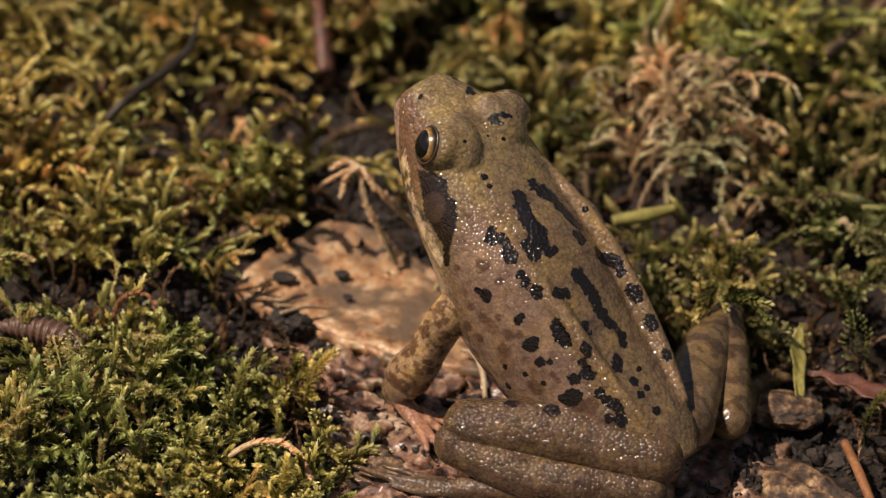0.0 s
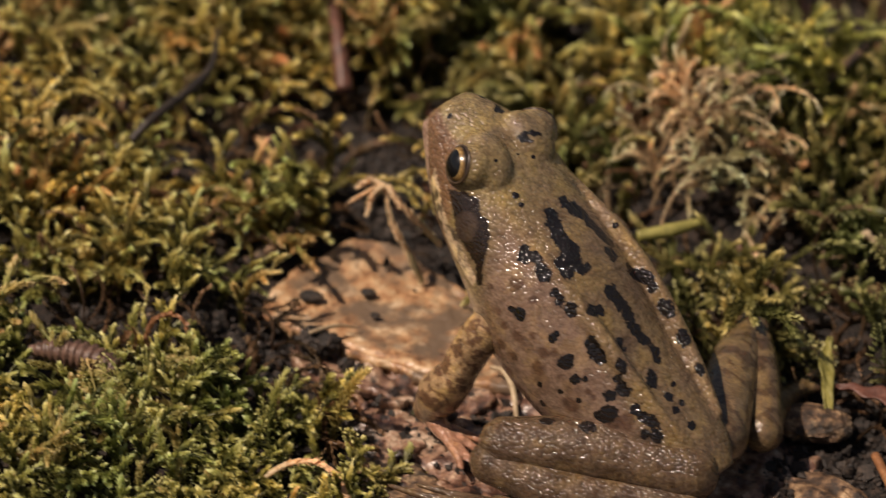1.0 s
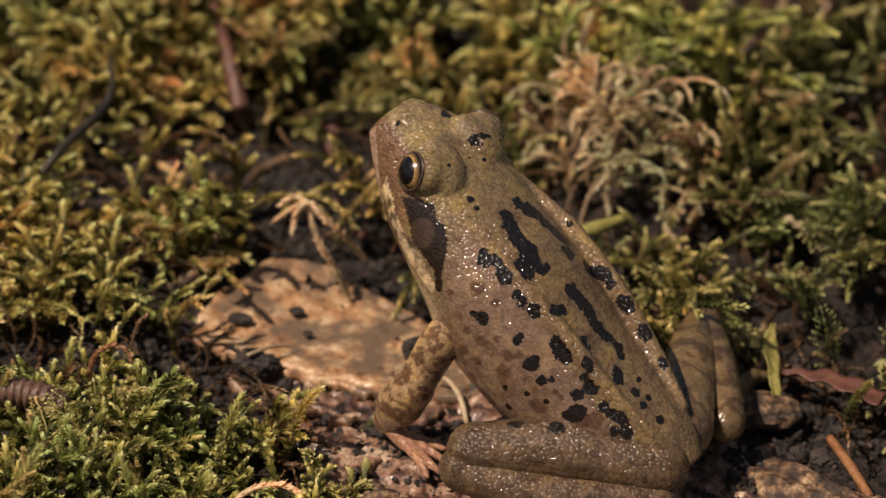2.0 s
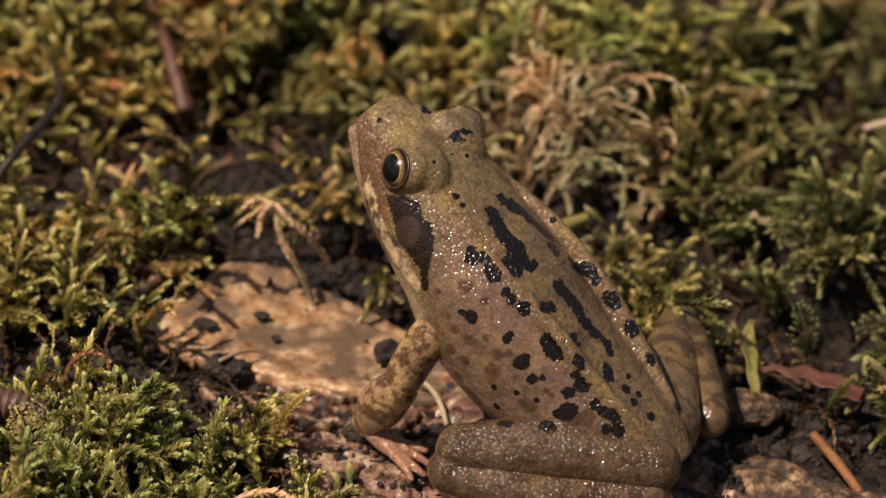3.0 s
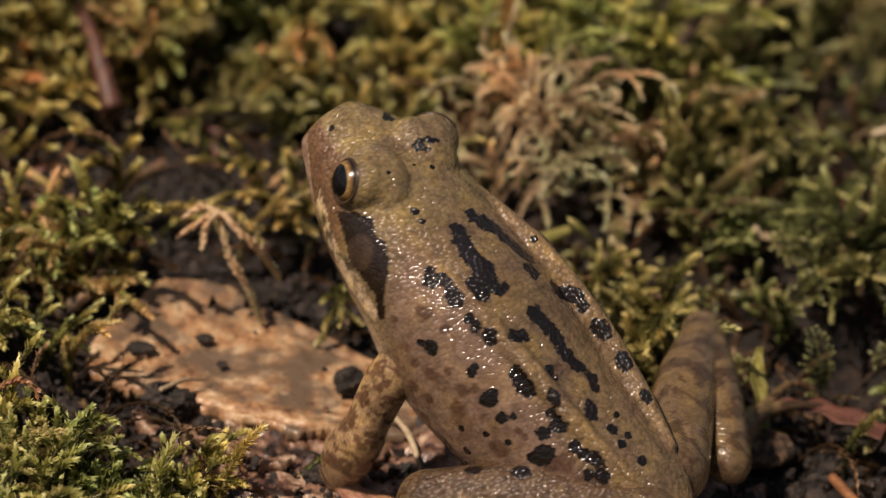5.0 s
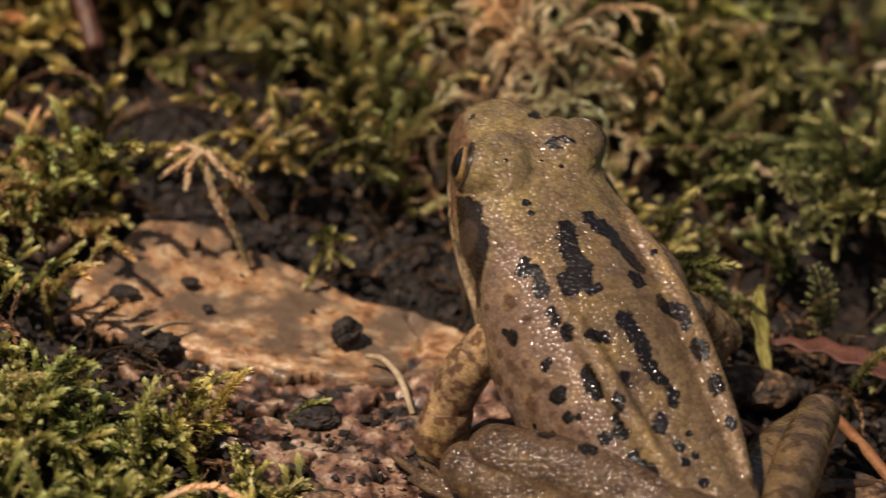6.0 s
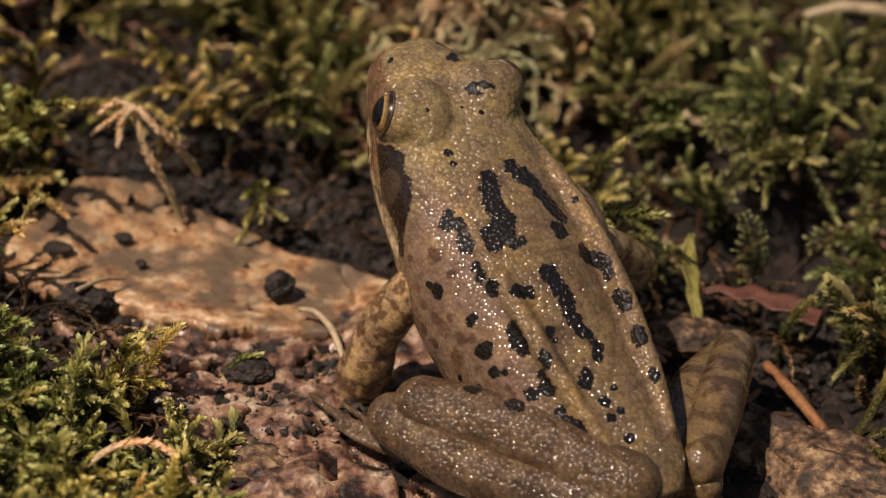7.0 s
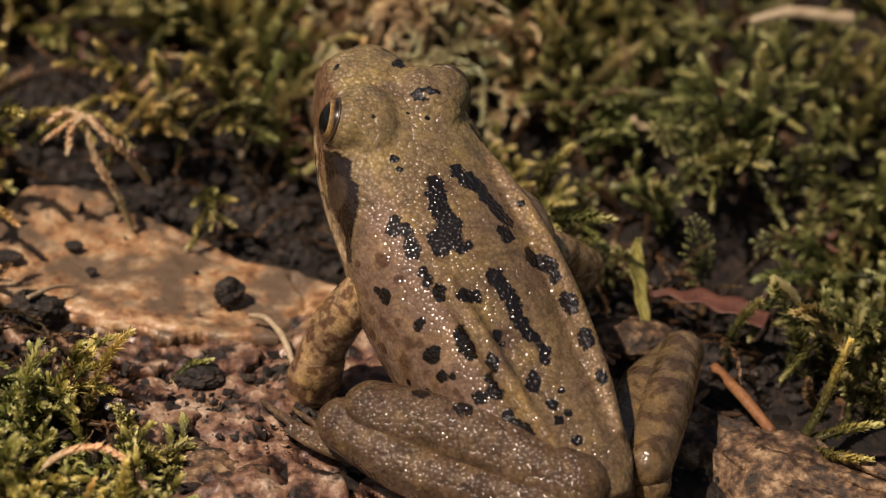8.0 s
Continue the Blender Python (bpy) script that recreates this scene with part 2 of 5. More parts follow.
def build_ground():
    def line(a, b, fine, reach):
        mid = list(np.arange(a, b + fine / 2, fine))
        grow, out, d = [], fine, 0
        while d < reach:
            out *= 1.25
            d += out
            grow.append(d)
        return np.array([a - g for g in grow[::-1]] + mid + [b + g for g in grow])
    gx, gy = line(-0.11, 0.17, 0.0013, 6.0), line(-0.09, 0.22, 0.0013, 6.0)
    X, Y = np.meshgrid(gx, gy)
    x, y = X.ravel(), Y.ravel()
    z = land(x, y)
    nx, ny = len(gx), len(gy)
    i = (np.arange(ny - 1)[:, None] * nx + np.arange(nx - 1)).ravel()
    tris = np.concatenate([np.stack([i, i + 1, i + nx + 1], -1), np.stack([i, i + nx + 1, i + nx], -1)])
    me = tri_mesh("ground", np.stack([x, y, z], -1), tris, SOIL)
    thing("ground", me, "dark moist woodland soil under moss and bark", "soil", kind="structure")


build_ground()


def slab(name, ring, top, thick, mat, cell=0.0006, rough=0.0006, wander=0.0012, seed=0, tilt=(0, 0), cracks=()):
    """An irregular flat piece with a broken outline: a fine grid cut to the ring, its rim drawn down."""
    xs, ys = [q[0] for q in ring], [q[1] for q in ring]
    gx, gy = np.arange(min(xs) - 0.003, max(xs) + 0.003, cell), np.arange(min(ys) - 0.003, max(ys) + 0.003, cell)
    X, Y = np.meshgrid(gx, gy)
    x, y = X.ravel(), Y.ravel()
    p = flat3(x, y)
    wx = x + wander * 2 * (fnoise(p, 0.004, 4, seed + 1) - 0.5)
    wy = y + wander * 2 * (fnoise(p, 0.004, 4, seed + 2) - 0.5)
    keep = inside(wx, wy, ring).reshape(X.shape)
    depth = np.zeros(X.shape)
    k = keep.astype(float)
    for _ in range(3):
        s = np.zeros_like(k)
        for dy in (-1, 0, 1):
            for dx in (-1, 0, 1):
                s += np.roll(np.roll(k, dy, 0), dx, 1)
        k = s / 9 * keep
        depth += k
    depth /= 3
    z = top + tilt[0] * x + tilt[1] * y + rough * 1.6 * (fnoise(p, 0.006, 5, seed + 5, 0.62) - 0.5) + rough * 3 * (fnoise(p, 0.02, 2, seed + 6) - 0.5)
    z = z - (1 - depth.ravel()) ** 2 * thick * 0.8 + rough * 0.9 * (fnoise(p, 0.0016, 3, seed + 8) - 0.5)
    for run, wide, deep in cracks:
        near = np.full(len(x), 1.0)
        for (ax, ay), (bx, by) in zip(run, run[1:]):
            t = np.clip(((x - ax) * (bx - ax) + (y - ay) * (by - ay)) / ((bx - ax) ** 2 + (by - ay) ** 2), 0, 1)
            near = np.minimum(near, np.hypot(x - ax - t * (bx - ax) + 0.0008 * (fnoise(p, 0.003, 2, seed + 4) - 0.5), y - ay - t * (by - ay)))
        z = z - deep * np.exp(-(near / wide) ** 2)
    idx = -np.ones(keep.size, int)
    idx[keep.ravel()] = np.arange(keep.sum())
    verts = np.stack([x, y, z], -1)[keep.ravel()]
    n = len(verts)
    lower = verts.copy()
    lower[:, 2] -= thick
    ny, nx = keep.shape
    i = (np.arange(ny - 1)[:, None] * nx + np.arange(nx - 1)).ravel()
    q = np.stack([i, i + 1, i + nx + 1, i + nx], -1)
    q = idx[q[keep.ravel()[q].all(1)]]
    up = np.concatenate([q[:, [0, 1, 2]], q[:, [0, 2, 3]]])
    edges = {}
    for quad in q:
        for a, b in ((0, 1), (1, 2), (2, 3), (3, 0)):
            e = (quad[a], quad[b])
            if (e[1], e[0]) in edges:
                del edges[(e[1], e[0])]
            else:
                edges[e] = 1
    side = np.array([t for a, b in edges for t in ((b, a, a + n), (b, a + n, b + n))])
    return tri_mesh(name, np.concatenate([verts, lower]), np.concatenate([up, up[:, ::-1] + n, side]), mat)


LOWER = [(-0.011, -0.012), (0.002, -0.012), (0.03, -0.012), (0.062, -0.012), (0.074, -0.024), (0.072, -0.10), (0.012, -0.10), (0.012, -0.058), (0.004, -0.034), (-0.005, -0.019)]
CRACKS = (([(0.0285, -0.0035), (0.0300, -0.008), (0.0295, -0.013), (0.0275, -0.0165)], 0.0005, 0.0016), ([(-0.006, -0.0118), (0.003, -0.0145), (0.013, -0.0172)], 0.0004, 0.0008), ([(0.012, 0.006), (0.018, 0.0), (0.024, -0.002)], 0.0004, 0.0006))
thing("bark_plate", slab("bark_plate", PLATE, 0.0004, 0.0022, BARK_PALE, cell=0.0004, seed=11, rough=0.0006, cracks=CRACKS), "pale orange flake of rotten bark lying on the wood", "bark")
bark_layer = thing("bark_layer", slab("bark_layer", LOWER, -0.0009, 0.0036, BARK_RED, cell=0.0005, seed=31, rough=0.0024, wander=0.003), "reddish brown crumbling wet bark under the frog", "bark")


def flakes():
    """Loose flakes of bark that lie on the rotten layer, each a piece of its own."""
    rng = np.random.RandomState(77)
    mats = (BARK_RED, BARK_RED, LOG)
    spots = [(0.030, -0.050), (0.040, -0.046), (0.022, -0.045), (0.034, -0.039), (0.014, -0.035), (0.048, -0.052), (0.026, -0.056), (0.010, -0.024), (0.042, -0.060), (0.058, -0.046), (0.020, -0.023), (0.035, -0.023), (0.052, -0.022), (0.062, -0.034), (0.016, -0.043), (0.006, -0.021)]
    for i, (cx, cy) in enumerate(spots):
        r, long_way = rng.uniform(0.0035, 0.0075), rng.uniform(0, math.pi)
        ring = []
        for k in range(9):
            a = 2 * math.pi * k / 9
            q = r * rng.uniform(0.65, 1.15)
            u, v = q * math.cos(a), 0.6 * q * math.sin(a)
            ring.append((cx + u * math.cos(long_way) - v * math.sin(long_way), cy + u * math.sin(long_way) + v * math.cos(long_way)))
        me = slab("flake", ring, -0.0009 + rng.uniform(-0.0003, 0.0005), 0.0014, mats[i % 3], cell=0.0004, seed=200 + i, rough=0.0011, wander=0.002)
        part("flake", me, bark_layer)



def build_log():
    n, k = 150, 72
    pts = bend([(0.066, -0.024, -0.006), (0.078, -0.034, -0.0055), (0.090, -0.044, -0.0055), (0.108, -0.058, -0.004), (0.14, -0.085, -0.004)], n)
    verts, faces = tube(pts, [(0.0046 + 0.0028 * min(1, i / 70)) - 0.0006 * math.sin(i * 0.16) for i in range(n)], k)
    v = np.array([tuple(p) for p in verts])
    c = np.repeat(np.array([tuple(p) for p in pts]), k, 0)
    along = np.repeat(np.arange(n) * 0.0006, k)
    grain = np.stack([along * 0.22, np.tile(np.arange(k) / k * 0.046, n), np.zeros(n * k)], -1)
    v = c + (v - c) * (1 + 0.25 * (fnoise(v, 0.010, 3, 5)[:, None] - 0.5) + 0.42 * (fnoise(grain, 0.0022, 4, 6)[:, None] - 0.5) + 0.16 * (fnoise(v, 0.0016, 3, 7)[:, None] - 0.5))
    branch = thing("rotten_branch", mesh_of("rotten_branch", v, faces, LOG), "weathered pale rotten branch half sunk in the soil", "branch")
    # loose strips of wood along its upper side
    for at, span, turn, seed in ((34, 26, 0.2, 1), (52, 30, -0.5, 2), (70, 34, 0.6, 3), (84, 30, 0.0, 4), (104, 34, -0.3, 5)):
        run = []
        for q in range(5):
            i = min(n - 1, at + int(span * q / 4))
            r = (0.0046 + 0.0028 * min(1, i / 70)) * (1.0 + 0.03 * math.sin(q * 2 + seed))
            run.append((pts[i].x + r * math.sin(turn) * 0.6, pts[i].y + r * math.sin(turn), pts[i].z + r * math.cos(turn)))
        sv, sf = tube(bend(run, 20), [0.00025 + 0.0007 * math.sin(math.pi * (0.08 + 0.84 * q / 19)) for q in range(20)], 9)
        sv = np.array([tuple(p) for p in sv])
        sv += 0.0008 * (np.stack([fnoise(sv, 0.0025, 3, seed), fnoise(sv, 0.0025, 3, seed + 9), fnoise(sv, 0.0025, 3, seed + 5)], -1) - 0.5)
        part("wood_strip", mesh_of("wood_strip", sv, sf, LOG), branch)


build_log()
flakes()


# ---- moss ----
def leaf_set(base, axis, side, up, length, width, curl):
    """Leaves of four triangles each: arrays (n, 3) in, vertices (n, 5, 3) out."""
    L, W = length[:, None], width[:, None]
    mid = base + axis * L * 0.45 + up * L * 0.06
    tip = base + axis * L * 0.95 + up * L * curl[:, None]
    keel = mid - up * W * 0.45
    return np.stack([base, mid - side * W, mid + side * W, keel, tip], 1)


LEAF_TRIS = np.array([(0, 3, 1), (0, 2, 3), (1, 3, 4), (3, 2, 4)])
KITE_TRIS = np.array([(0, 4, 1), (0, 2, 4)])
leaf_form = {"tris": LEAF_TRIS}


def unit(v):
    return v / np.maximum(np.linalg.norm(v, axis=-1, keepdims=True), 1e-9)


def stem_leaves(rng, pts, per_mm, leaf, width, spread, tip_bunch=1.0):
    """Leaves all round a stem that runs through pts (n, 3), densest at its tip."""
    seg = np.linalg.norm(np.diff(pts, axis=0), axis=1)
    total = seg.sum()
    n = max(6, int(total * 1000 * per_mm))
    u = np.sort(rng.rand(n) ** (1 / (1 + 0.35 * tip_bunch)))
    at = np.interp(u * total, np.concatenate([[0], np.cumsum(seg)]), np.arange(len(pts)))
    i = np.clip(at.astype(int), 0, len(pts) - 2)
    f = (at - i)[:, None]
    base = pts[i] * (1 - f) + pts[i + 1] * f
    t = unit(pts[i + 1] - pts[i])
    ref = np.where(np.abs(t[:, 2:]) > 0.9, np.array([[1.0, 0, 0]]), np.array([[0, 0, 1.0]]))
    a = unit(np.cross(t, ref))
    b = np.cross(t, a)
    th = np.arange(n) * 2.4 + rng.rand(n) * 0.9
    rad = a * np.cos(th)[:, None] + b * np.sin(th)[:, None]
    sp = np.radians(spread * (1 - 0.55 * u ** 3) * (0.75 + 0.5 * rng.rand(n)))
    axis = unit(t * np.cos(sp)[:, None] + rad * np.sin(sp)[:, None])
    side = unit(np.cross(t, rad))
    up = np.cross(side, axis)
    size = (0.65 + 0.5 * rng.rand(n)) * (0.75 + 0.35 * np.sin(np.pi * np.clip(u, 0, 1)))
    v = leaf_set(base, axis, side, up, leaf * size, width * size, (rng.rand(n) - 0.25) * 0.45)
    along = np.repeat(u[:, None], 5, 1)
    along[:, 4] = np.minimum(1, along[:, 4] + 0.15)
    return v.reshape(-1, 3), (leaf_form["tris"][None] + 5 * np.arange(n)[:, None, None]).reshape(-1, 3), along.ravel()


def stem_tube(pts, r):
    v, f = tube(pts, [r * (1 - 0.6 * i / (len(pts) - 1)) for i in range(len(pts))], 3, cap=False)
    tris = [(q[0], q[1], q[2]) for q in f] + [(q[0], q[2], q[3]) for q in f]
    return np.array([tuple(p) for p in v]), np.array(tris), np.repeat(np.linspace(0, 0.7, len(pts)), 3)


def joined(bits):
    V, T, A, k = [], [], [], 0
    for v, t, a in bits:
        V.append(v), T.append(t + k), A.append(a)
        k += len(v)
    return np.concatenate(V), np.concatenate(T), np.concatenate(A)


def arc(rng, length, lean, curl, n=8):
    """A stem from the origin, upright at first, that leans over and curls down."""
    d = rng.rand() * 2 * np.pi
    s = np.linspace(0, 1, n)
    ang = np.radians(lean) * s ** 0.8 + np.radians(curl) * s ** 3
    steps = np.stack([np.sin(ang), np.zeros(n), np.cos(ang)], -1) * length / (n - 1)
    p = np.concatenate([[np.zeros(3)], np.cumsum(steps[:-1], 0)])
    p[:, 1] += length * 0.12 * np.sin(s * 3 + rng.rand() * 6) * s
    c, q = np.cos(d), np.sin(d)
    return p @ np.array([[c, q, 0], [-q, c, 0], [0, 0, 1]])


def shoot_leafy(rng):
    """A frond of slim ropy fingers, each plaited with fine overlapping leaves, that arch over from a leaning stem."""
    L = 0.009 + 0.006 * rng.rand()
    p = arc(rng, L, 30 + 50 * rng.rand(), 30 + 70 * rng.rand())
    bits = [stem_tube(p, 0.00040), stem_leaves(rng, p, 15, 0.0013, 0.00027, 31)]
    t = unit(np.gradient(p, axis=0))
    side = unit(np.cross(t, np.array([0.05, 0.02, 1.0])))
    for j, i in enumerate(np.linspace(1.2, 6.4, rng.randint(4, 7))):
        k = int(i)
        base = p[k] * (1 - i + k) + p[k + 1] * (i - k)
        sgn = 1 if j % 2 else -1
        ln = L * (0.28 + 0.3 * rng.rand())
        d = unit(t[k] * 0.8 + sgn * side[k] * (0.45 + 0.4 * rng.rand()) + np.array([0, 0, 0.25 + 0.3 * rng.randn()]))
        s = np.linspace(0, 1, 6)[:, None]
        q = base + d * ln * s + np.array([0, 0, -0.55 + 0.5 * rng.rand()]) * ln * s ** 2
        bits += [stem_tube(q, 0.00036), stem_leaves(rng, q, 15, 0.0012, 0.00025, 29)]
    return joined(bits)


def shoot_star(rng):
    """An upright shoot with broad translucent leaves spread like a star at the tip."""
    L = 0.0085 + 0.006 * rng.rand()
    p = arc(rng, L, 5 + 25 * rng.rand(), 15)
    return joined([stem_tube(p, 0.0003), stem_leaves(rng, p, 13, 0.0015, 0.00024, 48, 1.2)])


def shoot_feather(rng):
    """A creeping feathery frond with two rows of side branchlets."""
    L = 0.008 + 0.006 * rng.rand()
    p = arc(rng, L, 45 + 40 * rng.rand(), 30 * rng.rand(), 10)
    bits = [stem_tube(p, 0.0002), stem_leaves(rng, p, 3.5, 0.0009, 0.0002, 35)]
    t = unit(np.gradient(p, axis=0))
    side = unit(np.cross(t, np.array([0, 0, 1.0]) + 0.01))
    for i in np.linspace(1.5, 8.8, 13):
        k = int(i)
        base = p[k] * (1 - i + k) + p[k + 1] * (i - k)
        for sgn in (-1, 1):
            ln = L * 0.27 * np.sin(np.pi * (0.12 + 0.8 * i / 9)) * (0.7 + 0.5 * rng.rand())
            d = unit(t[k] * 0.65 + sgn * side[k] * 0.8 + np.array([0, 0, 0.25 * rng.randn()]))
            s = np.linspace(0, 1, 4)[:, None]
            q = base + d * ln * s + np.array([0, 0, -0.25]) * ln * s ** 2
            bits.append(stem_leaves(rng, q, 6.5, 0.0007, 0.00017, 38))
    return joined(bits)


def shoot_strand(rng):
    """A long bare wiry strand with small scattered leaves, arching over."""
    L = 0.012 + 0.010 * rng.rand()
    p = arc(rng, L, 50 + 40 * rng.rand(), 60 + 70 * rng.rand(), 12)
    return joined([stem_tube(p, 0.00028), stem_leaves(rng, p, 3.5, 0.0012, 0.00026, 28)])


def shoot_curl(rng):
    """A thick dry strand that curls over like a hook."""
    L = 0.010 + 0.008 * rng.rand()
    p = arc(rng, L, 60 + 50 * rng.rand(), 90 + 90 * rng.rand(), 14)
    return joined([stem_tube(p, 0.00055), stem_leaves(rng, p, 6, 0.0012, 0.00034, 22)])


def moss_patch(label, mat, kinds, seed, box, density, cover, lift=0.0, size=(0.75, 1.25), flop=22, gold=0.5, near=False, mound=0.0):
    """Many shoots over a stretch of ground, in one mesh. cover(x, y): how likely a shoot stands there."""
    rng = np.random.RandomState(seed)
    leaf_form["tris"] = LEAF_TRIS if near else KITE_TRIS
    protos = [make(rng) for make, times in kinds for _ in range(times)]
    x0, x1, y0, y1 = box
    n = int((x1 - x0) * (y1 - y0) * 1e4 * density)
    x, y = x0 + (x1 - x0) * rng.rand(n), y0 + (y1 - y0) * rng.rand(n)
    keep = rng.rand(n) < cover(x, y)
    x, y = x[keep], y[keep]
    swell = fnoise(flat3(x, y), 0.02, 2, seed + 3)
    z = land(x, y) + lift + mound * np.clip(swell - 0.42, 0, 1)
    clump = vnoise(flat3(x, y), 0.011, seed + 5)
    V, T, A, tone, k = [], [], [], [], 0
    for i in range(len(x)):
        v, t, a = protos[rng.randint(len(protos))]
        m = pose(0, 0, 0, rng.randn() * flop, rng.randn() * flop, rng.rand() * 360).to_3x3()
        s = (size[0] + (size[1] - size[0]) * rng.rand()) * (0.75 + 0.5 * clump[i])
        V.append(v @ np.array(m).T * s + (x[i], y[i], z[i] - 0.001))
        T.append(t + k), A.append(a)
        tone.append(np.full(len(v), np.clip(gold - 0.62 + 0.5 * rng.rand() + 0.4 * clump[i] + 0.3 * swell[i], 0, 1)))
        k += len(v)
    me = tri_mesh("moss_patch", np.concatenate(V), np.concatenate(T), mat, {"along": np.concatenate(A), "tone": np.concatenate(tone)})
    return thing("moss_patch", me, label, "moss", kind="stuff")


def bare(x, y):
    p = flat3(x, y)
    wx, wy = x + 0.005 * (fnoise(p, 0.007, 3, 41) - 0.5), y + 0.005 * (fnoise(p, 0.007, 3, 43) - 0.5)
    return inside(wx, wy, BARE)


def gaps(x, y):
    """Where dark soil shows between the moss."""
    g = np.clip(1.3 * blob2(x, y, 0.005, 0.041, 0.020, 0.014), 0, 1)
    g = np.maximum(g, np.clip(1.3 * blob2(x, y, -0.013, 0.042, 0.012, 0.014), 0, 1))
    g = np.maximum(g, np.clip(1.4 * blob2(x, y, 0.085, -0.014, 0.012, 0.006), 0, 1))
    g = np.maximum(g, np.clip(1.4 * blob2(x, y, 0.005, -0.021, 0.011, 0.007), 0, 1))
    g = np.maximum(g, 0.6 * blob2(x, y, 0.018, 0.023, 0.012, 0.008))
    g = np.maximum(g, np.clip(1.3 * blob2(x, y, 0.03, 0.014, 0.016, 0.009), 0, 1))
    g = np.maximum(g, np.clip(1.4 * blob2(x, y, 0.018, 0.075, 0.009, 0.009), 0, 1))
    g = np.maximum(g, np.clip(1.4 * blob2(x, y, 0.088, 0.005, 0.007, 0.006), 0, 1))
    g = np.maximum(g, np.clip(1.2 * blob2(x, y, -0.022, -0.018, 0.012, 0.005), 0, 1))
    g = np.maximum(g, np.clip(1.4 * blob2(x, y, -0.029, -0.025, 0.009, 0.006), 0, 1))
    g = np.maximum(g, np.clip(1.3 * blob2(x, y, -0.037, -0.041, 0.010, 0.0045), 0, 1))
    g = np.maximum(g, np.clip(1.2 * blob2(x, y, -0.03, 0.03, 0.012, 0.006), 0, 1))
    g = np.maximum(g, np.clip(1.3 * blob2(x, y, 0.004, 0.049, 0.021, 0.013), 0, 0.97))
    g = np.maximum(g, np.clip(1.4 * blob2(x, y, 0.015, 0.093, 0.009, 0.010), 0, 1))
    g = np.maximum(g, np.clip(1.3 * blob2(x, y, 0.003, 0.026, 0.018, 0.006), 0, 0.6))
    g = np.maximum(g, np.clip(1.1 * blob2(x, y, 0.05, 0.075, 0.008, 0.014), 0, 1))
    return g


def cover_left(x, y):
    c = step(0.43, 0.52, fnoise(flat3(x, y), 0.018, 3, 61)) * (1 - gaps(x, y)) * ~bare(x, y)
    c = c * (1 - 0.9 * np.clip(1.3 * blob2(x, y, -0.020, 0.033, 0.018, 0.010), 0, 1))
    return c * step(-0.004, -0.018, x - 0.25 * np.clip(y, -1, 0.02)) * step(-0.022, -0.014, y)


def cover_front(x, y):
    return (1 - gaps(x, y)) * ~bare(x, y) * step(-0.024, -0.033, y - 0.25 * np.clip(x + 0.03, -1, 0)) * step(0.03, 0.01, x)


def cover_back(x, y):
    c = step(0.41, 0.50, fnoise(flat3(x, y), 0.020, 3, 63)) * (1 - np.clip(1.5 * blob2(x, y, 0.047, 0.034, 0.009, 0.011), 0, 1)) * (1 - gaps(x, y)) * ~bare(x, y)
    return c * np.maximum(step(-0.014, 0.004, x - 0.25 * np.clip(y, -1, 0.02)), step(0.05, 0.06, y)) * step(0.004, 0.016, y + 0.2 * np.clip(x - 0.03, 0, 1)) * step(0.075, 0.055, x - 0.3 * (y - 0.03))


def cover_right(x, y):
    c = step(0.38, 0.48, fnoise(flat3(x, y), 0.018, 3, 65)) * (1 - gaps(x, y)) * ~bare(x, y)
    return c * step(0.052, 0.066, x - 0.3 * (y - 0.03)) * step(-0.03, -0.012, y + 0.35 * (x - 0.07))


def cover_dead(x, y):
    return 0.75 * ~bare(x, y) * (1 - 0.15 * gaps(x, y))


def cover_tuft(x, y):
    return np.clip(1.6 * blob2(x, y, 0.047, 0.039, 0.0075, 0.0085), 0, 1)


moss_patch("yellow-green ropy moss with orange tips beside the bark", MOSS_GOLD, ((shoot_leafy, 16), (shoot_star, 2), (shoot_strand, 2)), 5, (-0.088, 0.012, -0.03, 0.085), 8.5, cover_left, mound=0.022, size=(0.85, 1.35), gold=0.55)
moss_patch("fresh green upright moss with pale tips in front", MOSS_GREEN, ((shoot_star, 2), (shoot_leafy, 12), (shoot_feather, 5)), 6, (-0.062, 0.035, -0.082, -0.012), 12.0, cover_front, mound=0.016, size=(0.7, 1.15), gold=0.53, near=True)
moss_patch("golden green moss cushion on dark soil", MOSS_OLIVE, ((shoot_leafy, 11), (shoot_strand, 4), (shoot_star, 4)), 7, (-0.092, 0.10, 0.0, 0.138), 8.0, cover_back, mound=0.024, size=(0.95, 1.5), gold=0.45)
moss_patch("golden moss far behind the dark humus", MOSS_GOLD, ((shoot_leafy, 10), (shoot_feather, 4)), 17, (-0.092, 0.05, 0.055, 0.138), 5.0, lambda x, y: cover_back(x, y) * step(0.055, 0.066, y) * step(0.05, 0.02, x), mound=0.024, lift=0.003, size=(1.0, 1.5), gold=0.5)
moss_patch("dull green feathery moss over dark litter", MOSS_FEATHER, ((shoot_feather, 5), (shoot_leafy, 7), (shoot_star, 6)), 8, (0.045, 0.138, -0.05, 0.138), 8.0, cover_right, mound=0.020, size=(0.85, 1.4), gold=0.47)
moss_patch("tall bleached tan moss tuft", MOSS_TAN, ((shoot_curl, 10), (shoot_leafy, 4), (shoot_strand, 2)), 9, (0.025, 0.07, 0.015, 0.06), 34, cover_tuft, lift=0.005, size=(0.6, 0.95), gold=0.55)
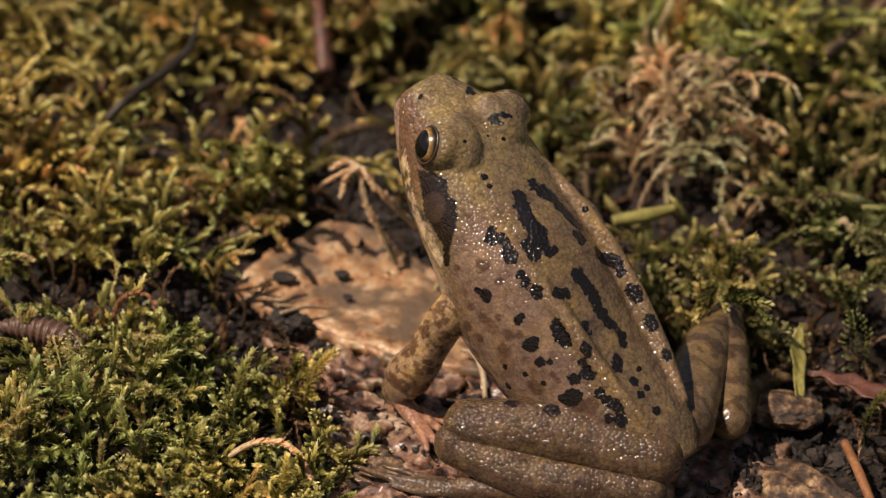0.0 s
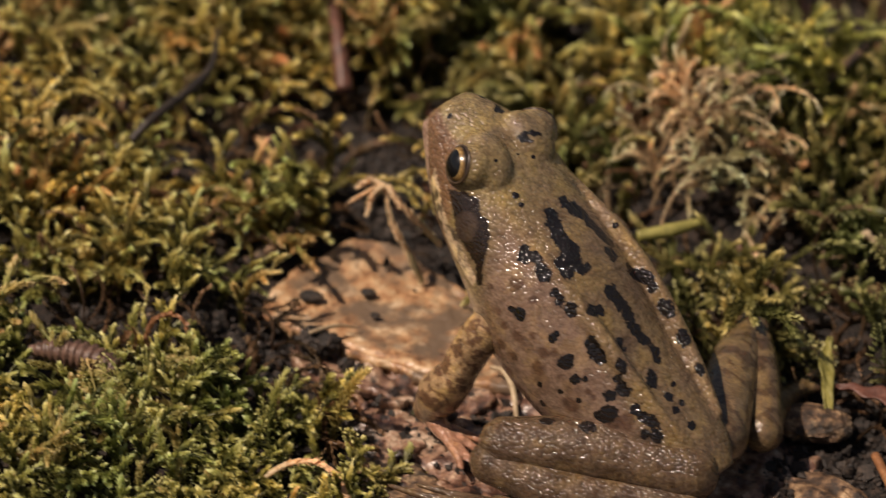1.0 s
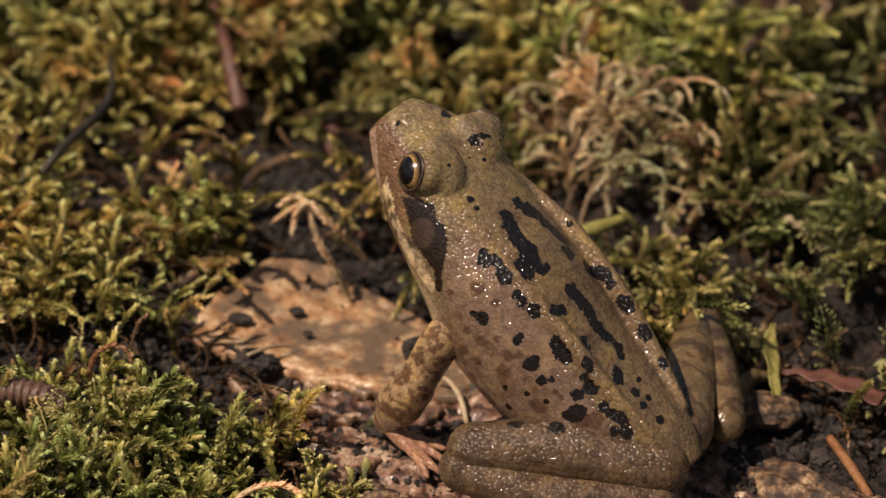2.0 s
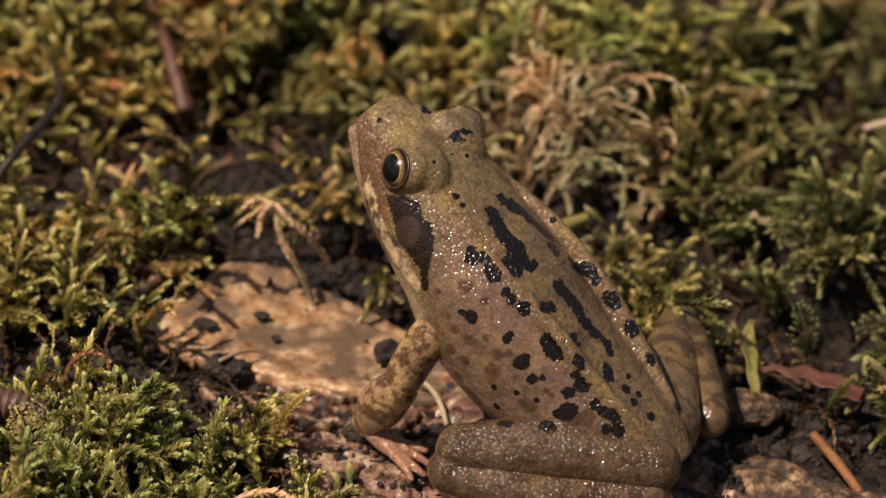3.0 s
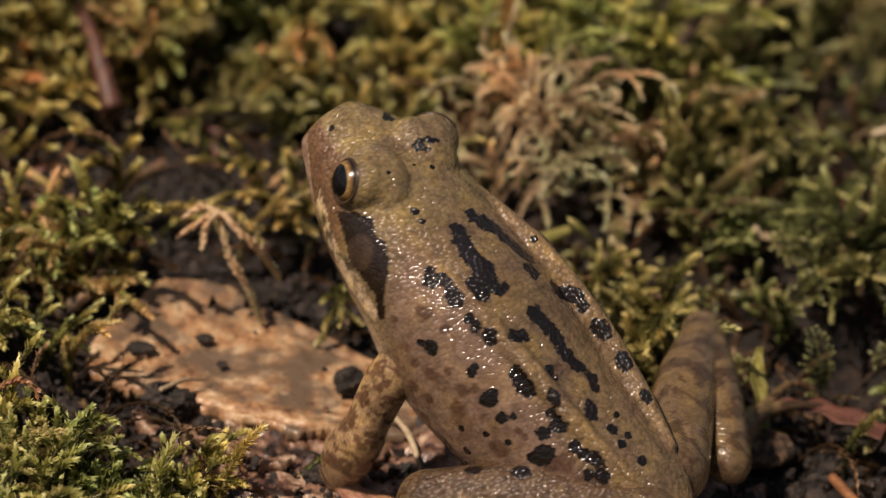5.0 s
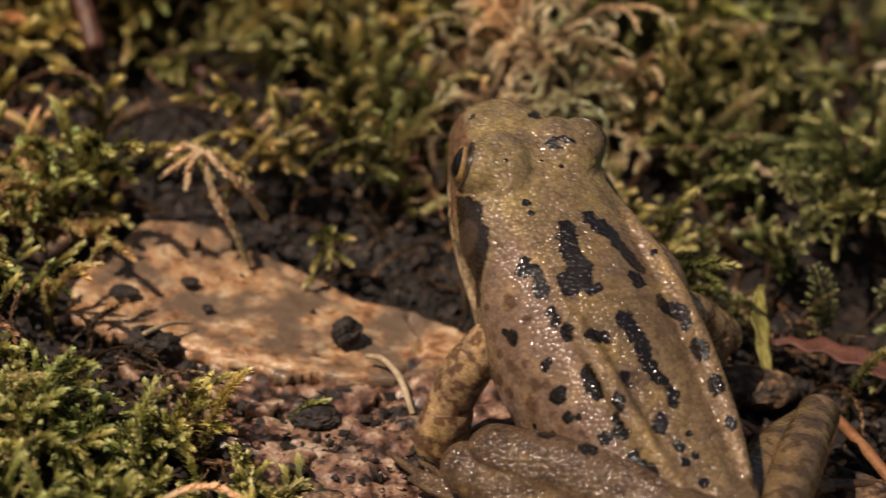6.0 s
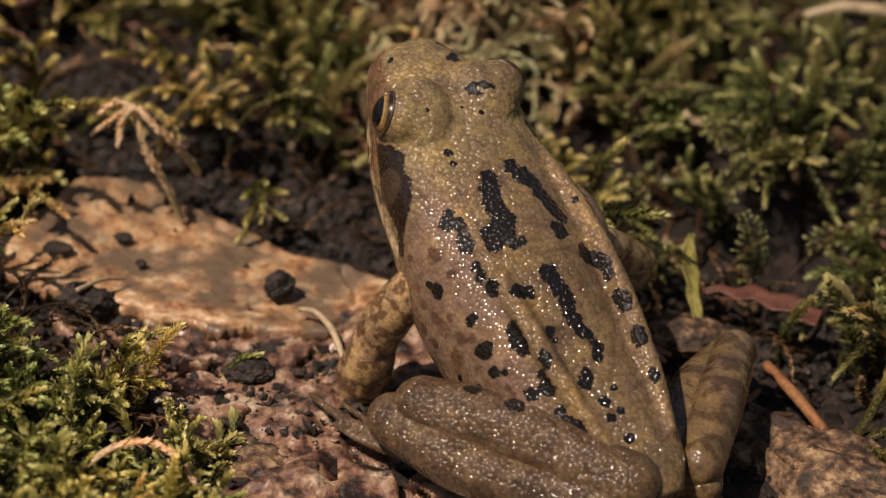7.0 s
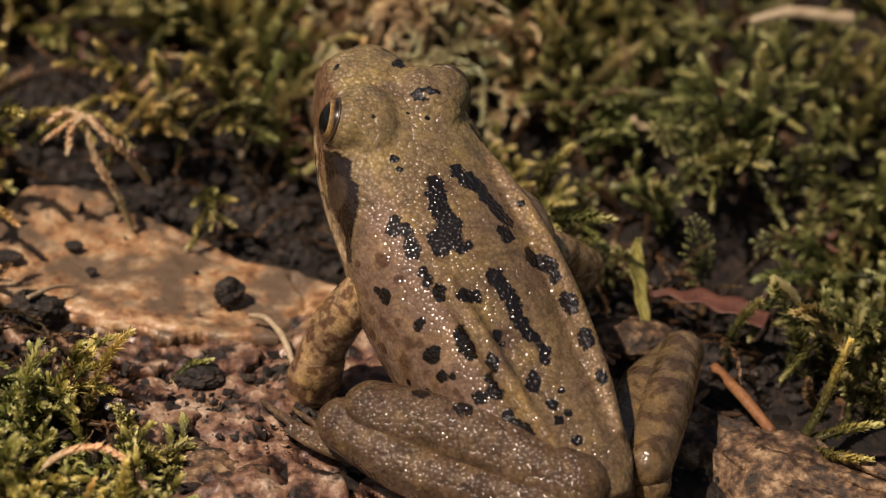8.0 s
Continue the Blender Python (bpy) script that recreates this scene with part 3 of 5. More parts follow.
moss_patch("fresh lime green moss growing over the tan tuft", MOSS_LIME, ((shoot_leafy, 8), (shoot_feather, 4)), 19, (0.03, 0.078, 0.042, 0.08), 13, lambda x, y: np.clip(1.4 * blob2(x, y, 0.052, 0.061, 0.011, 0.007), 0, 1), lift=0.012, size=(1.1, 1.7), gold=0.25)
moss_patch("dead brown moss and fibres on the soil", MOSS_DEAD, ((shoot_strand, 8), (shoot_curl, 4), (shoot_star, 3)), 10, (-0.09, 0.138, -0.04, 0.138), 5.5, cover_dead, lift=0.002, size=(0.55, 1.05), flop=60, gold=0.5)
leaf_form["tris"] = LEAF_TRIS


# ---- the frog; its own space: x ahead, y to its left, z up, millimetres ----
def ball(bm, at, radii, turn=(0, 0, 0), u=24, v=16):
    m = Matrix.Translation(at) @ Euler([radians(a) for a in turn]).to_matrix().to_4x4() @ Matrix.Diagonal((*radii, 1))
    bmesh.ops.create_uvsphere(bm, u_segments=u, v_segments=v, radius=1, matrix=m)


def limb(bm, pts, radii, n=20):
    """A tapering limb through pts, with rounded ends."""
    run = bend(pts, n)
    rad = [float(np.interp(i / (n - 1) * (len(pts) - 1), range(len(pts)), radii)) for i in range(n)]
    verts, faces = tube(run, rad, 14)
    vs = [bm.verts.new(v) for v in verts]
    for f in faces:
        bm.faces.new([vs[i] for i in f])
    ball(bm, run[0], [rad[0]] * 3, u=14, v=10)
    ball(bm, run[-1], [rad[-1]] * 3, u=14, v=10)


def grown(name, bm, mat, voxel=0.45, smooth=6):
    """One skin round all the lumps in bm, smoothed, in metres."""
    bmesh.ops.recalc_face_normals(bm, faces=bm.faces)
    me = bpy.data.meshes.new(name)
    bm.to_mesh(me)
    bm.free()
    ob = new("form", me)
    r = ob.modifiers.new("skin", "REMESH")
    r.mode, r.voxel_size = "VOXEL", voxel
    s = ob.modifiers.new("soften", "SMOOTH")
    s.factor, s.iterations = 0.5, smooth
    bpy.context.view_layer.update()
    done = bpy.data.meshes.new_from_object(ob.evaluated_get(bpy.context.evaluated_depsgraph_get()))
    bpy.data.objects.remove(ob)
    bpy.data.meshes.remove(me)
    done.name = name
    co = np.empty(len(done.vertices) * 3)
    done.vertices.foreach_get("co", co)
    co = co.reshape(-1, 3)
    done.vertices.foreach_set("co", (co / 1000).ravel())
    done.polygons.foreach_set("use_smooth", [True] * len(done.polygons))
    done.materials.clear()
    done.materials.append(mat)
    done.update()
    return done, co


def paint(me, tint, spots, grain):
    """Pigment: a colour and a spot field on each point of the skin."""
    a = me.attributes.new("tint", "FLOAT_COLOR", "POINT")
    a.data.foreach_set("color", np.concatenate([tint, np.ones((len(tint), 1))], 1).astype(np.float32).ravel())
    b = me.attributes.new("spot", "FLOAT", "POINT")
    b.data.foreach_set("value", spots.astype(np.float32))
    c = me.attributes.new("grain", "FLOAT", "POINT")
    c.data.foreach_set("value", np.asarray(grain, np.float32))


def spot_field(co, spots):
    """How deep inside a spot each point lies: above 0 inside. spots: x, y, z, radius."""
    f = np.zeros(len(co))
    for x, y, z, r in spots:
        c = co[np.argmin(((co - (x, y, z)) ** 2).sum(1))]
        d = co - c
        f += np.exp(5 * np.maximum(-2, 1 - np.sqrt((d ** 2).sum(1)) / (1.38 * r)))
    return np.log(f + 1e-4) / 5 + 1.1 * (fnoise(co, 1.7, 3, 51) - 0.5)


def skin_material(name, wet):
    m, n, l, p = material(name)
    co = objcoord(n)
    col = attr(n, "tint").outputs["Color"]
    mottle = tex_noise(n, l, co, 700, 5, 0.6)
    col = mix(n, l, 0.8, col, ramp(n, l, mottle, [(0.3, (0.58, 0.55, 0.50)), (0.7, (1.32, 1.30, 1.24))]), "MULTIPLY")
    stain = tex_noise(n, l, co, 260, 4, 0.6)
    col = mix(n, l, 0.7, col, ramp(n, l, stain, [(0.36, (0.78, 0.74, 0.74)), (0.5, (1.0, 1.0, 1.0)), (0.62, (1.28, 1.26, 0.92))]), "MULTIPLY")
    fleck = tex_noise(n, l, co, 3200, 3, 0.6)
    col = mix(n, l, 0.6, col, ramp(n, l, fleck, [(0.32, (0.55, 0.5, 0.45)), (0.6, (1.12, 1.1, 1.06))]), "MULTIPLY")
    edge = mathn(n, l, "ADD", attr(n, "spot").outputs["Fac"], mathn(n, l, "MULTIPLY", mathn(n, l, "SUBTRACT", tex_noise(n, l, co, 1500, 4, 0.6), 0.5), 1.4))
    dark = ramp(n, l, edge, [(0.0, (0, 0, 0)), (0.16, (1, 1, 1))])
    vor = n.new("ShaderNodeTexVoronoi")
    vor.inputs["Scale"].default_value = 1700
    wob = n.new("ShaderNodeVectorMath")
    wob.operation = "MULTIPLY_ADD"
    jit = n.new("ShaderNodeTexNoise")
    jit.inputs["Scale"].default_value = 1300
    l.new(co, jit.inputs["Vector"])
    l.new(jit.outputs["Color"], wob.inputs[0])
    wob.inputs[1].default_value = (0.00012, 0.00012, 0.00012)
    l.new(co, wob.inputs[2])
    l.new(wob.outputs[0], vor.inputs["Vector"])
    dome = mathn(n, l, "SUBTRACT", 1.0, mathn(n, l, "MULTIPLY", vor.outputs["Distance"], vor.outputs["Distance"]))
    grain = attr(n, "grain").outputs["Fac"]
    col = mix(n, l, grain, col, mix(n, l, 1.0, col, ramp(n, l, dome, [(0.45, (0.82, 0.80, 0.77)), (0.9, (1.14, 1.13, 1.09))]), "MULTIPLY"))
    col = mix(n, l, dark, col, (0.007, 0.0045, 0.0035))
    l.new(col, p.inputs["Base Color"])
    p.inputs["Roughness"].default_value = 0.45
    p.inputs["Specular IOR Level"].default_value = 0.04
    p.inputs["Coat Weight"].default_value, p.inputs["Coat Roughness"].default_value = wet, 0.15
    p.inputs["Coat IOR"].default_value = 1.57
    p.inputs["Subsurface Weight"].default_value = 0.12
    p.inputs["Subsurface Radius"].default_value = (0.0012, 0.0006, 0.0004)
    nb = bump(n, l, dome, grain, 0.00007)
    nb = bump(n, l, tex_noise(n, l, co, 1600, 5), 0.4, 0.00015, nb)
    l.new(nb, p.inputs["Normal"])
    film = bump(n, l, dome, grain, 0.00031)
    film = bump(n, l, tex_noise(n, l, co, 1100, 3), 0.5, 0.00012, film)
    l.new(film, p.inputs["Coat Normal"])
    return m


SKIN = skin_material("olive brown frog skin", 1.0)


def eye_material():
    m, n, l, p = material("frog eye")
    co = objcoord(n)
    sep = n.new("ShaderNodeSeparateXYZ")
    l.new(co, sep.inputs[0])
    # the pupil looks along +y of the ball; it is a lying oval
    u = mathn(n, l, "DIVIDE", sep.outputs["X"], 0.0021)
    v = mathn(n, l, "DIVIDE", sep.outputs["Z"], 0.00186)
    r = mathn(n, l, "SQRT", mathn(n, l, "ADD", mathn(n, l, "MULTIPLY", u, u), mathn(n, l, "MULTIPLY", v, v)), 0.0)
    gold = ramp(n, l, tex_noise(n, l, co, 2500, 4), [(0.3, (0.10, 0.05, 0.015)), (0.6, (0.28, 0.17, 0.055)), (0.8, (0.45, 0.33, 0.15))])
    half = mathn(n, l, "MULTIPLY", r, 0.5)
    cut = ramp(n, l, half, [(0.0, (0, 0, 0)), (0.49, (0, 0, 0)), (0.505, (1, 1, 1))])
    rim = ramp(n, l, half, [(0.57, (0, 0, 0)), (0.64, (1, 1, 1))])
    bright = ramp(n, l, half, [(0.50, (1, 1, 1)), (0.545, (0, 0, 0))])
    gold = mix(n, l, mathn(n, l, "MULTIPLY", bright, 0.8), gold, (0.40, 0.27, 0.11))
    gold = mix(n, l, ramp(n, l, mathn(n, l, "MULTIPLY_ADD", sep.outputs["Z"], 300.0), [(0.2, (1, 1, 1)), (0.6, (0, 0, 0))]), gold, (0.06, 0.034, 0.015))
    col = mix(n, l, cut, (0.003, 0.003, 0.004), gold)
    col = mix(n, l, rim, col, (0.015, 0.01, 0.006))
    l.new(col, p.inputs["Base Color"])
    p.inputs["Roughness"].default_value = 0.3
    p.inputs["Specular IOR Level"].default_value = 0.0
    p.inputs["Coat IOR"].default_value = 1.5
    p.inputs["Coat Weight"].default_value, p.inputs["Coat Roughness"].default_value = 1.0, 0.24
    return m


EYE = eye_material()

frog = tagged(new("frog"), "olive brown common frog with black spots, sitting on bark", "frog")

# back (x, z), thickness, half width, sideways drift of the middle
SPINE = [(-14.5, 9.0, 3.0, 2.5, 0), (-11.5, 12.5, 10, 6.0, 0), (-6.5, 16.8, 15, 8.7, 0.7), (0.0, 22.2, 20, 10.8, 1.2), (6, 28.2, 22, 11.8, 1.4), (12, 33.6, 22, 11.8, 1.6), (18, 37.3, 18.5, 11.3, 1.3), (22.5, 40.2, 16.5, 11.2, 0.8), (27, 43.5, 15.3, 10.2, 0.5), (31.5, 46.0, 13.1, 8.2, 0.4), (35.5, 47.5, 10.2, 6.0, 0.5), (38.8, 47.9, 7.2, 4.2, 0.5), (40.0, 47.0, 5.0, 2.6, 0.5)]
MASK = [(31.4, 39.6), (29.0, 40.4), (26.3, 40.0), (25.3, 38.3), (23.9, 37.7), (22.6, 35.7), (22.5, 33.5), (22.0, 28.9), (23.1, 28.5), (24.0, 31.6), (26.1, 33.2), (28.1, 34.3), (29.5, 36.9)]
LIP = [(35.6, 41.0), (33.2, 37.8), (30.6, 35.7), (27.7, 33.7), (25.6, 31.5), (23.4, 29.4), (24.3, 27.8), (27.2, 29.7), (29.7, 31.3), (32.0, 33.2), (34.4, 35.3), (36.4, 37.8)]
JAW = [(40.5, 45.5), (38.2, 41.6), (36.4, 38.4), (35.4, 36.2), (36.2, 35.0), (39.5, 39.0), (42.0, 44.0)]


def spine_at(u):
    """The spine between its stations, on a smooth curve."""
    i = min(int(u), len(SPINE) - 2)
    f = u - i
    a, b, c, d = (SPINE[min(max(k, 0), len(SPINE) - 1)] for k in range(i - 1, i + 3))
    return [0.5 * (2 * q + (r - p) * f + (2 * p - 5 * q + 4 * r - t) * f * f + (3 * q - p - 3 * r + t) * f ** 3) for p, q, r, t in zip(a, b, c, d)]


def within(x, z, ring, wander, co, seed):
    """How far points lie inside a patch of pigment, with a ragged rim."""
    w = 2 * wander * (fnoise(co, 1.6, 3, seed) - 0.5)
    return inside(x + w, z + 2 * wander * (fnoise(co, 1.6, 3, seed + 9) - 0.5), ring).astype(float)


def eye_pose(s):
    axis = Vector((0.40, 0.82 * s, 0.40)).normalized()
    fore = Vector((0.8 * s, 0, 0.6 * s))
    fore = (fore - axis * fore.dot(axis)).normalized()
    turn = Matrix((fore, axis, fore.cross(axis))).transposed().to_4x4()
    return Matrix.Translation((0.0302, 0.0003 + s * 0.0074, 0.0431)) @ turn


def build_trunk():
    bm = bmesh.new()
    rings, sides, n = [], 32, 60
    for j in range(n):
        x, z, th, hw, drift = spine_at(j / (n - 1) * (len(SPINE) - 1))
        box = 0.85 - 0.12 * min(1, max(0, (x - 18) / 8))
        ring = []
        for k in range(sides):
            a = 2 * math.pi * k / sides
            ca, sa = math.cos(a), math.sin(a)
            wide = math.copysign(abs(ca) ** box, ca) * hw
            high = (math.copysign(abs(sa) ** 0.9, sa) - 1) * th / 2
            ring.append(bm.verts.new((x - 0.6 * high, wide + drift, z + 0.8 * high)))
        rings.append(ring)
    for a, b in zip(rings, rings[1:]):
        for k in range(sides):
            bm.faces.new((a[k], a[(k + 1) % sides], b[(k + 1) % sides], b[k]))
    bm.faces.new(rings[0][::-1]), bm.faces.new(rings[-1])
    for s in (1, -1):
        ball(bm, (28.7, 0.4 + s * 4.5, 43.3), (4.9, 3.5, 2.5), (0, -38, s * -12))     # brow over the eye
        ball(bm, (17, s * 8.4, 27), (6, 4, 7), (0, 20, 0))                              # shoulder
        limb(bm, [(24, s * 7.6, 37.3), (14, s * 7.6, 32.5), (5, s * 7.0, 26.1), (-3, s * 5.8, 18.6), (-9, s * 4.2, 13.5)], [1.0, 1.3, 1.4, 1.3, 0.8])  # fold along the back
        seat = eye_pose(s)
        ball(bm, seat @ Vector((0, -0.0007, 0)) * 1000, (3.55, 3.55, 3.55))                # lids that hold the eye
        limb(bm, [(38.6, 0.4 + s * 4.6, 43.6), (35.6, 0.4 + s * 7.6, 38.2), (31.6, 0.4 + s * 9.6, 34.2), (27.6, 0.4 + s * 10.9, 31.2), (24.2, 0.4 + s * 11.8, 28.6)], [0.5, 0.7, 0.8, 0.8, 0.6])   # upper lip
    me, co = grown("trunk", bm, SKIN, 0.34, 13)
    x, y, z = co.T
    back = z - np.interp(x, [q[0] for q in SPINE], [q[1] for q in SPINE])
    drab, olive, pale, cream, mask_brown = (np.array(c) for c in ((0.160, 0.116, 0.071), (0.215, 0.166, 0.092), (0.205, 0.142, 0.108), (0.42, 0.33, 0.23), (0.018, 0.011, 0.008)))
    head = step(18, 25, x)[:, None]
    tint = drab * (1 - head) + olive * head
    tint = tint * (0.86 + 0.28 * fnoise(co, 5.0, 3, 3)[:, None]) * (1 + 0.5 * (fnoise(co, 3.0, 2, 33)[:, None] - 0.5) * np.array([1.0, 1.1, 0.4]))
    side = step(7.2, 9.6, np.abs(y)) * step(0, -3.0, back)
    side = np.maximum(side, step(-6, -11, back)) * step(24, 19, x)
    tint = tint * (1 - side[:, None]) + pale * side[:, None]
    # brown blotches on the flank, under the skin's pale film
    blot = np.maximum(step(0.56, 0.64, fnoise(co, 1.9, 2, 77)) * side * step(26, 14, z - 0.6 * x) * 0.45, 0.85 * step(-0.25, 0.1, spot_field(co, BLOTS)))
    tint = tint * (1 - blot[:, None]) + np.array([0.085, 0.046, 0.030]) * blot[:, None]
    ridge = np.exp(-((np.abs(y - 0.2) - np.interp(x, [-9, -3, 5, 14, 24], [4.2, 5.8, 7.0, 7.6, 7.6])) / 0.9) ** 2) * step(25, 22, x) * step(-4, -2, back)
    tint = tint * (1 + 0.35 * ridge[:, None] * np.array([1.1, 1.0, 0.7]))
    belly = step(-13, -17, back)[:, None] * step(20, 24, x)[:, None]
    tint = tint * (1 - belly) + np.array([0.42, 0.33, 0.24]) * belly
    lateral = step(4.0, 6.0, np.abs(y - 0.6))
    lore = step(46.3, 45.6, z - 0.35 * (x - 36)) * step(29, 31, x) * step(2.0, 3.5, np.abs(y - 0.8))
    tint = tint * (1 - 0.9 * lore[:, None]) + 0.9 * np.array([0.15, 0.085, 0.052]) * lore[:, None]
    lip = within(x, z, LIP, 0.5, co, 5) * lateral
    tint = tint * (1 - lip[:, None]) + cream * (0.2 + 1.2 * step(0.35, 0.6, fnoise(co, 1.3, 3, 8)))[:, None] * lip[:, None]
    dark = within(x, z, MASK, 0.22, co, 25) * lateral
    tint = tint * (1 - dark[:, None]) + mask_brown * dark[:, None]
    drum = step(2.3, 2.0, np.hypot((x - 26.9) * 1.1, z - 36.1)) * lateral
    tint = tint * (1 - drum[:, None]) + np.array([0.048, 0.032, 0.025]) * drum[:, None]
    jaw = within(x, z, JAW, 0.15, co, 35)
    tint = tint * (1 - jaw[:, None]) + np.array([0.38, 0.27, 0.22]) * jaw[:, None]
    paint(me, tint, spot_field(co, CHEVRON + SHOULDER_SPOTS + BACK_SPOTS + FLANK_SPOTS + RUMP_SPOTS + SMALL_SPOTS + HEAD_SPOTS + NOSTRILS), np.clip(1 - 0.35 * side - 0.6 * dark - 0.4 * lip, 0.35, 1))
    return part("trunk", me, frog)


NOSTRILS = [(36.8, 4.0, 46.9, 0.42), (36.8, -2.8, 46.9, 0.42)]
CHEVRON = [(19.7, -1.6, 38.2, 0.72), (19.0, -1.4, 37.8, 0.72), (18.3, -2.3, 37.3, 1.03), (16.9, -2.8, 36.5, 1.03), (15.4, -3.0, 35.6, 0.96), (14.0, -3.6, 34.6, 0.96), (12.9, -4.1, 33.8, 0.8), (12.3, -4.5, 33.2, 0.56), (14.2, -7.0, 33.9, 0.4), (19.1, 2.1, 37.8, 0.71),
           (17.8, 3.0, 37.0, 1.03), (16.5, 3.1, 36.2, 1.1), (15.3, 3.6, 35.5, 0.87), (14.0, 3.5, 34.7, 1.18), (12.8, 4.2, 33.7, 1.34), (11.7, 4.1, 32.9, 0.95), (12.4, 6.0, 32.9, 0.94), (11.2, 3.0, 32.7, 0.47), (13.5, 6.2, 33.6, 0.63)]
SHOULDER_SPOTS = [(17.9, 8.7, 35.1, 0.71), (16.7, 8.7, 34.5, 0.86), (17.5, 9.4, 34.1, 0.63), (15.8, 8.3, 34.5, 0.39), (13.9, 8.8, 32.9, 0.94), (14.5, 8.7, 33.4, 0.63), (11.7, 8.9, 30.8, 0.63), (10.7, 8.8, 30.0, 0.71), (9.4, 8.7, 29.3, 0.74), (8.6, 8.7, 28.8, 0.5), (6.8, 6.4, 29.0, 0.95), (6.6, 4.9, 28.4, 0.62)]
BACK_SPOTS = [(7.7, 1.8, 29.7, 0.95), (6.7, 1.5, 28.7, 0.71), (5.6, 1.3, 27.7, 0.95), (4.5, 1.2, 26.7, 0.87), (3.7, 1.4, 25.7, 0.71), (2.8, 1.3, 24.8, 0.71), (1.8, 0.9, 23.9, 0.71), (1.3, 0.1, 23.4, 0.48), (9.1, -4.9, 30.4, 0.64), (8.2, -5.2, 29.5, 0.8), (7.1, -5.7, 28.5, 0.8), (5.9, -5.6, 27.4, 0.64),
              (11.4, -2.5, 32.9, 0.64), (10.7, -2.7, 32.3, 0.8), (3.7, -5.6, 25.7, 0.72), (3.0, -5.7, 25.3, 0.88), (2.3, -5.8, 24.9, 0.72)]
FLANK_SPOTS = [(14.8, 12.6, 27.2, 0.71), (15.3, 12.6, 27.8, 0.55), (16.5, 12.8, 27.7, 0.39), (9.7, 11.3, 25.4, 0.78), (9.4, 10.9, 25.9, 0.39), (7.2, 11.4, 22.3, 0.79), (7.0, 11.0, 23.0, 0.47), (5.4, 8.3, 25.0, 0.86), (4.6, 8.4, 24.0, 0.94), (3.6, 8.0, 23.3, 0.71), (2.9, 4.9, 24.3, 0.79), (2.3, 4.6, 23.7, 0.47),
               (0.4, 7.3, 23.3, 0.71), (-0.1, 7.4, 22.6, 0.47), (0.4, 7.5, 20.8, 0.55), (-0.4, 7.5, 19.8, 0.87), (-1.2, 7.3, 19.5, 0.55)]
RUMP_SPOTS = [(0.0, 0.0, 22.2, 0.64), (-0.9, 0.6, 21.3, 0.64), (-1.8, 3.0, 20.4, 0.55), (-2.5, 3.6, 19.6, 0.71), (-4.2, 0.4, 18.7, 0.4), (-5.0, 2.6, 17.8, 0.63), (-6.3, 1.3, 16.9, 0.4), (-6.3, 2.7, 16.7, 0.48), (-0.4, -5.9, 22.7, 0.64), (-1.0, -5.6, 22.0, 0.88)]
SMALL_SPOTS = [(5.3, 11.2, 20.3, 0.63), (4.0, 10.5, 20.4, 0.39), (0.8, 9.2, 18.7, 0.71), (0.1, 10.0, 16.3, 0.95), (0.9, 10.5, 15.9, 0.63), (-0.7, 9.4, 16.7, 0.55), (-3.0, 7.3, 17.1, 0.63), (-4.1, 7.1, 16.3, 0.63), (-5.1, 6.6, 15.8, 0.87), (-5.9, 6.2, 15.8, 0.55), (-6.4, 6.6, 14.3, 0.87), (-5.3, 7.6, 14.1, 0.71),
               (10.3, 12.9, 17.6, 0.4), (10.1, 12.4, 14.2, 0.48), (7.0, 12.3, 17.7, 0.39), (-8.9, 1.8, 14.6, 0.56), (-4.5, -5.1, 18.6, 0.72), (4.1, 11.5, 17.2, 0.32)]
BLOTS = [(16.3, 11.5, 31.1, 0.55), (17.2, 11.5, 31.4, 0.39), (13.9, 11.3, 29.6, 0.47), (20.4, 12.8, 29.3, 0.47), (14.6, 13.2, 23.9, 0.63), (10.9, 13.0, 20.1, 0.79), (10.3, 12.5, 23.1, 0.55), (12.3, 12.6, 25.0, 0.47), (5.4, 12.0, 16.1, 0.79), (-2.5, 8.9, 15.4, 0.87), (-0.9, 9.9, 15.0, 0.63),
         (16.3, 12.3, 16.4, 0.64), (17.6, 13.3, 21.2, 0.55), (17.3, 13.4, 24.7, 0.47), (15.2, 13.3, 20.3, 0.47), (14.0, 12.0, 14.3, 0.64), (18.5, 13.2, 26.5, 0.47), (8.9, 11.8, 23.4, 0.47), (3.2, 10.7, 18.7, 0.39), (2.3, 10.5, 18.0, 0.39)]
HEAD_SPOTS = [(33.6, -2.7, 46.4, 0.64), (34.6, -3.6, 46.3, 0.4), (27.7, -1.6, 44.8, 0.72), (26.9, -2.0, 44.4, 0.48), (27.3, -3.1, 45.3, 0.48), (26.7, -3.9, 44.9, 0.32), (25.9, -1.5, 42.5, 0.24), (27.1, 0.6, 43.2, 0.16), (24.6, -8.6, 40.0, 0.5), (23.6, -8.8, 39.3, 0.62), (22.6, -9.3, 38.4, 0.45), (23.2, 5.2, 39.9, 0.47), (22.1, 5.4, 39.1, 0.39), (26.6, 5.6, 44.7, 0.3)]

trunk = build_trunk()


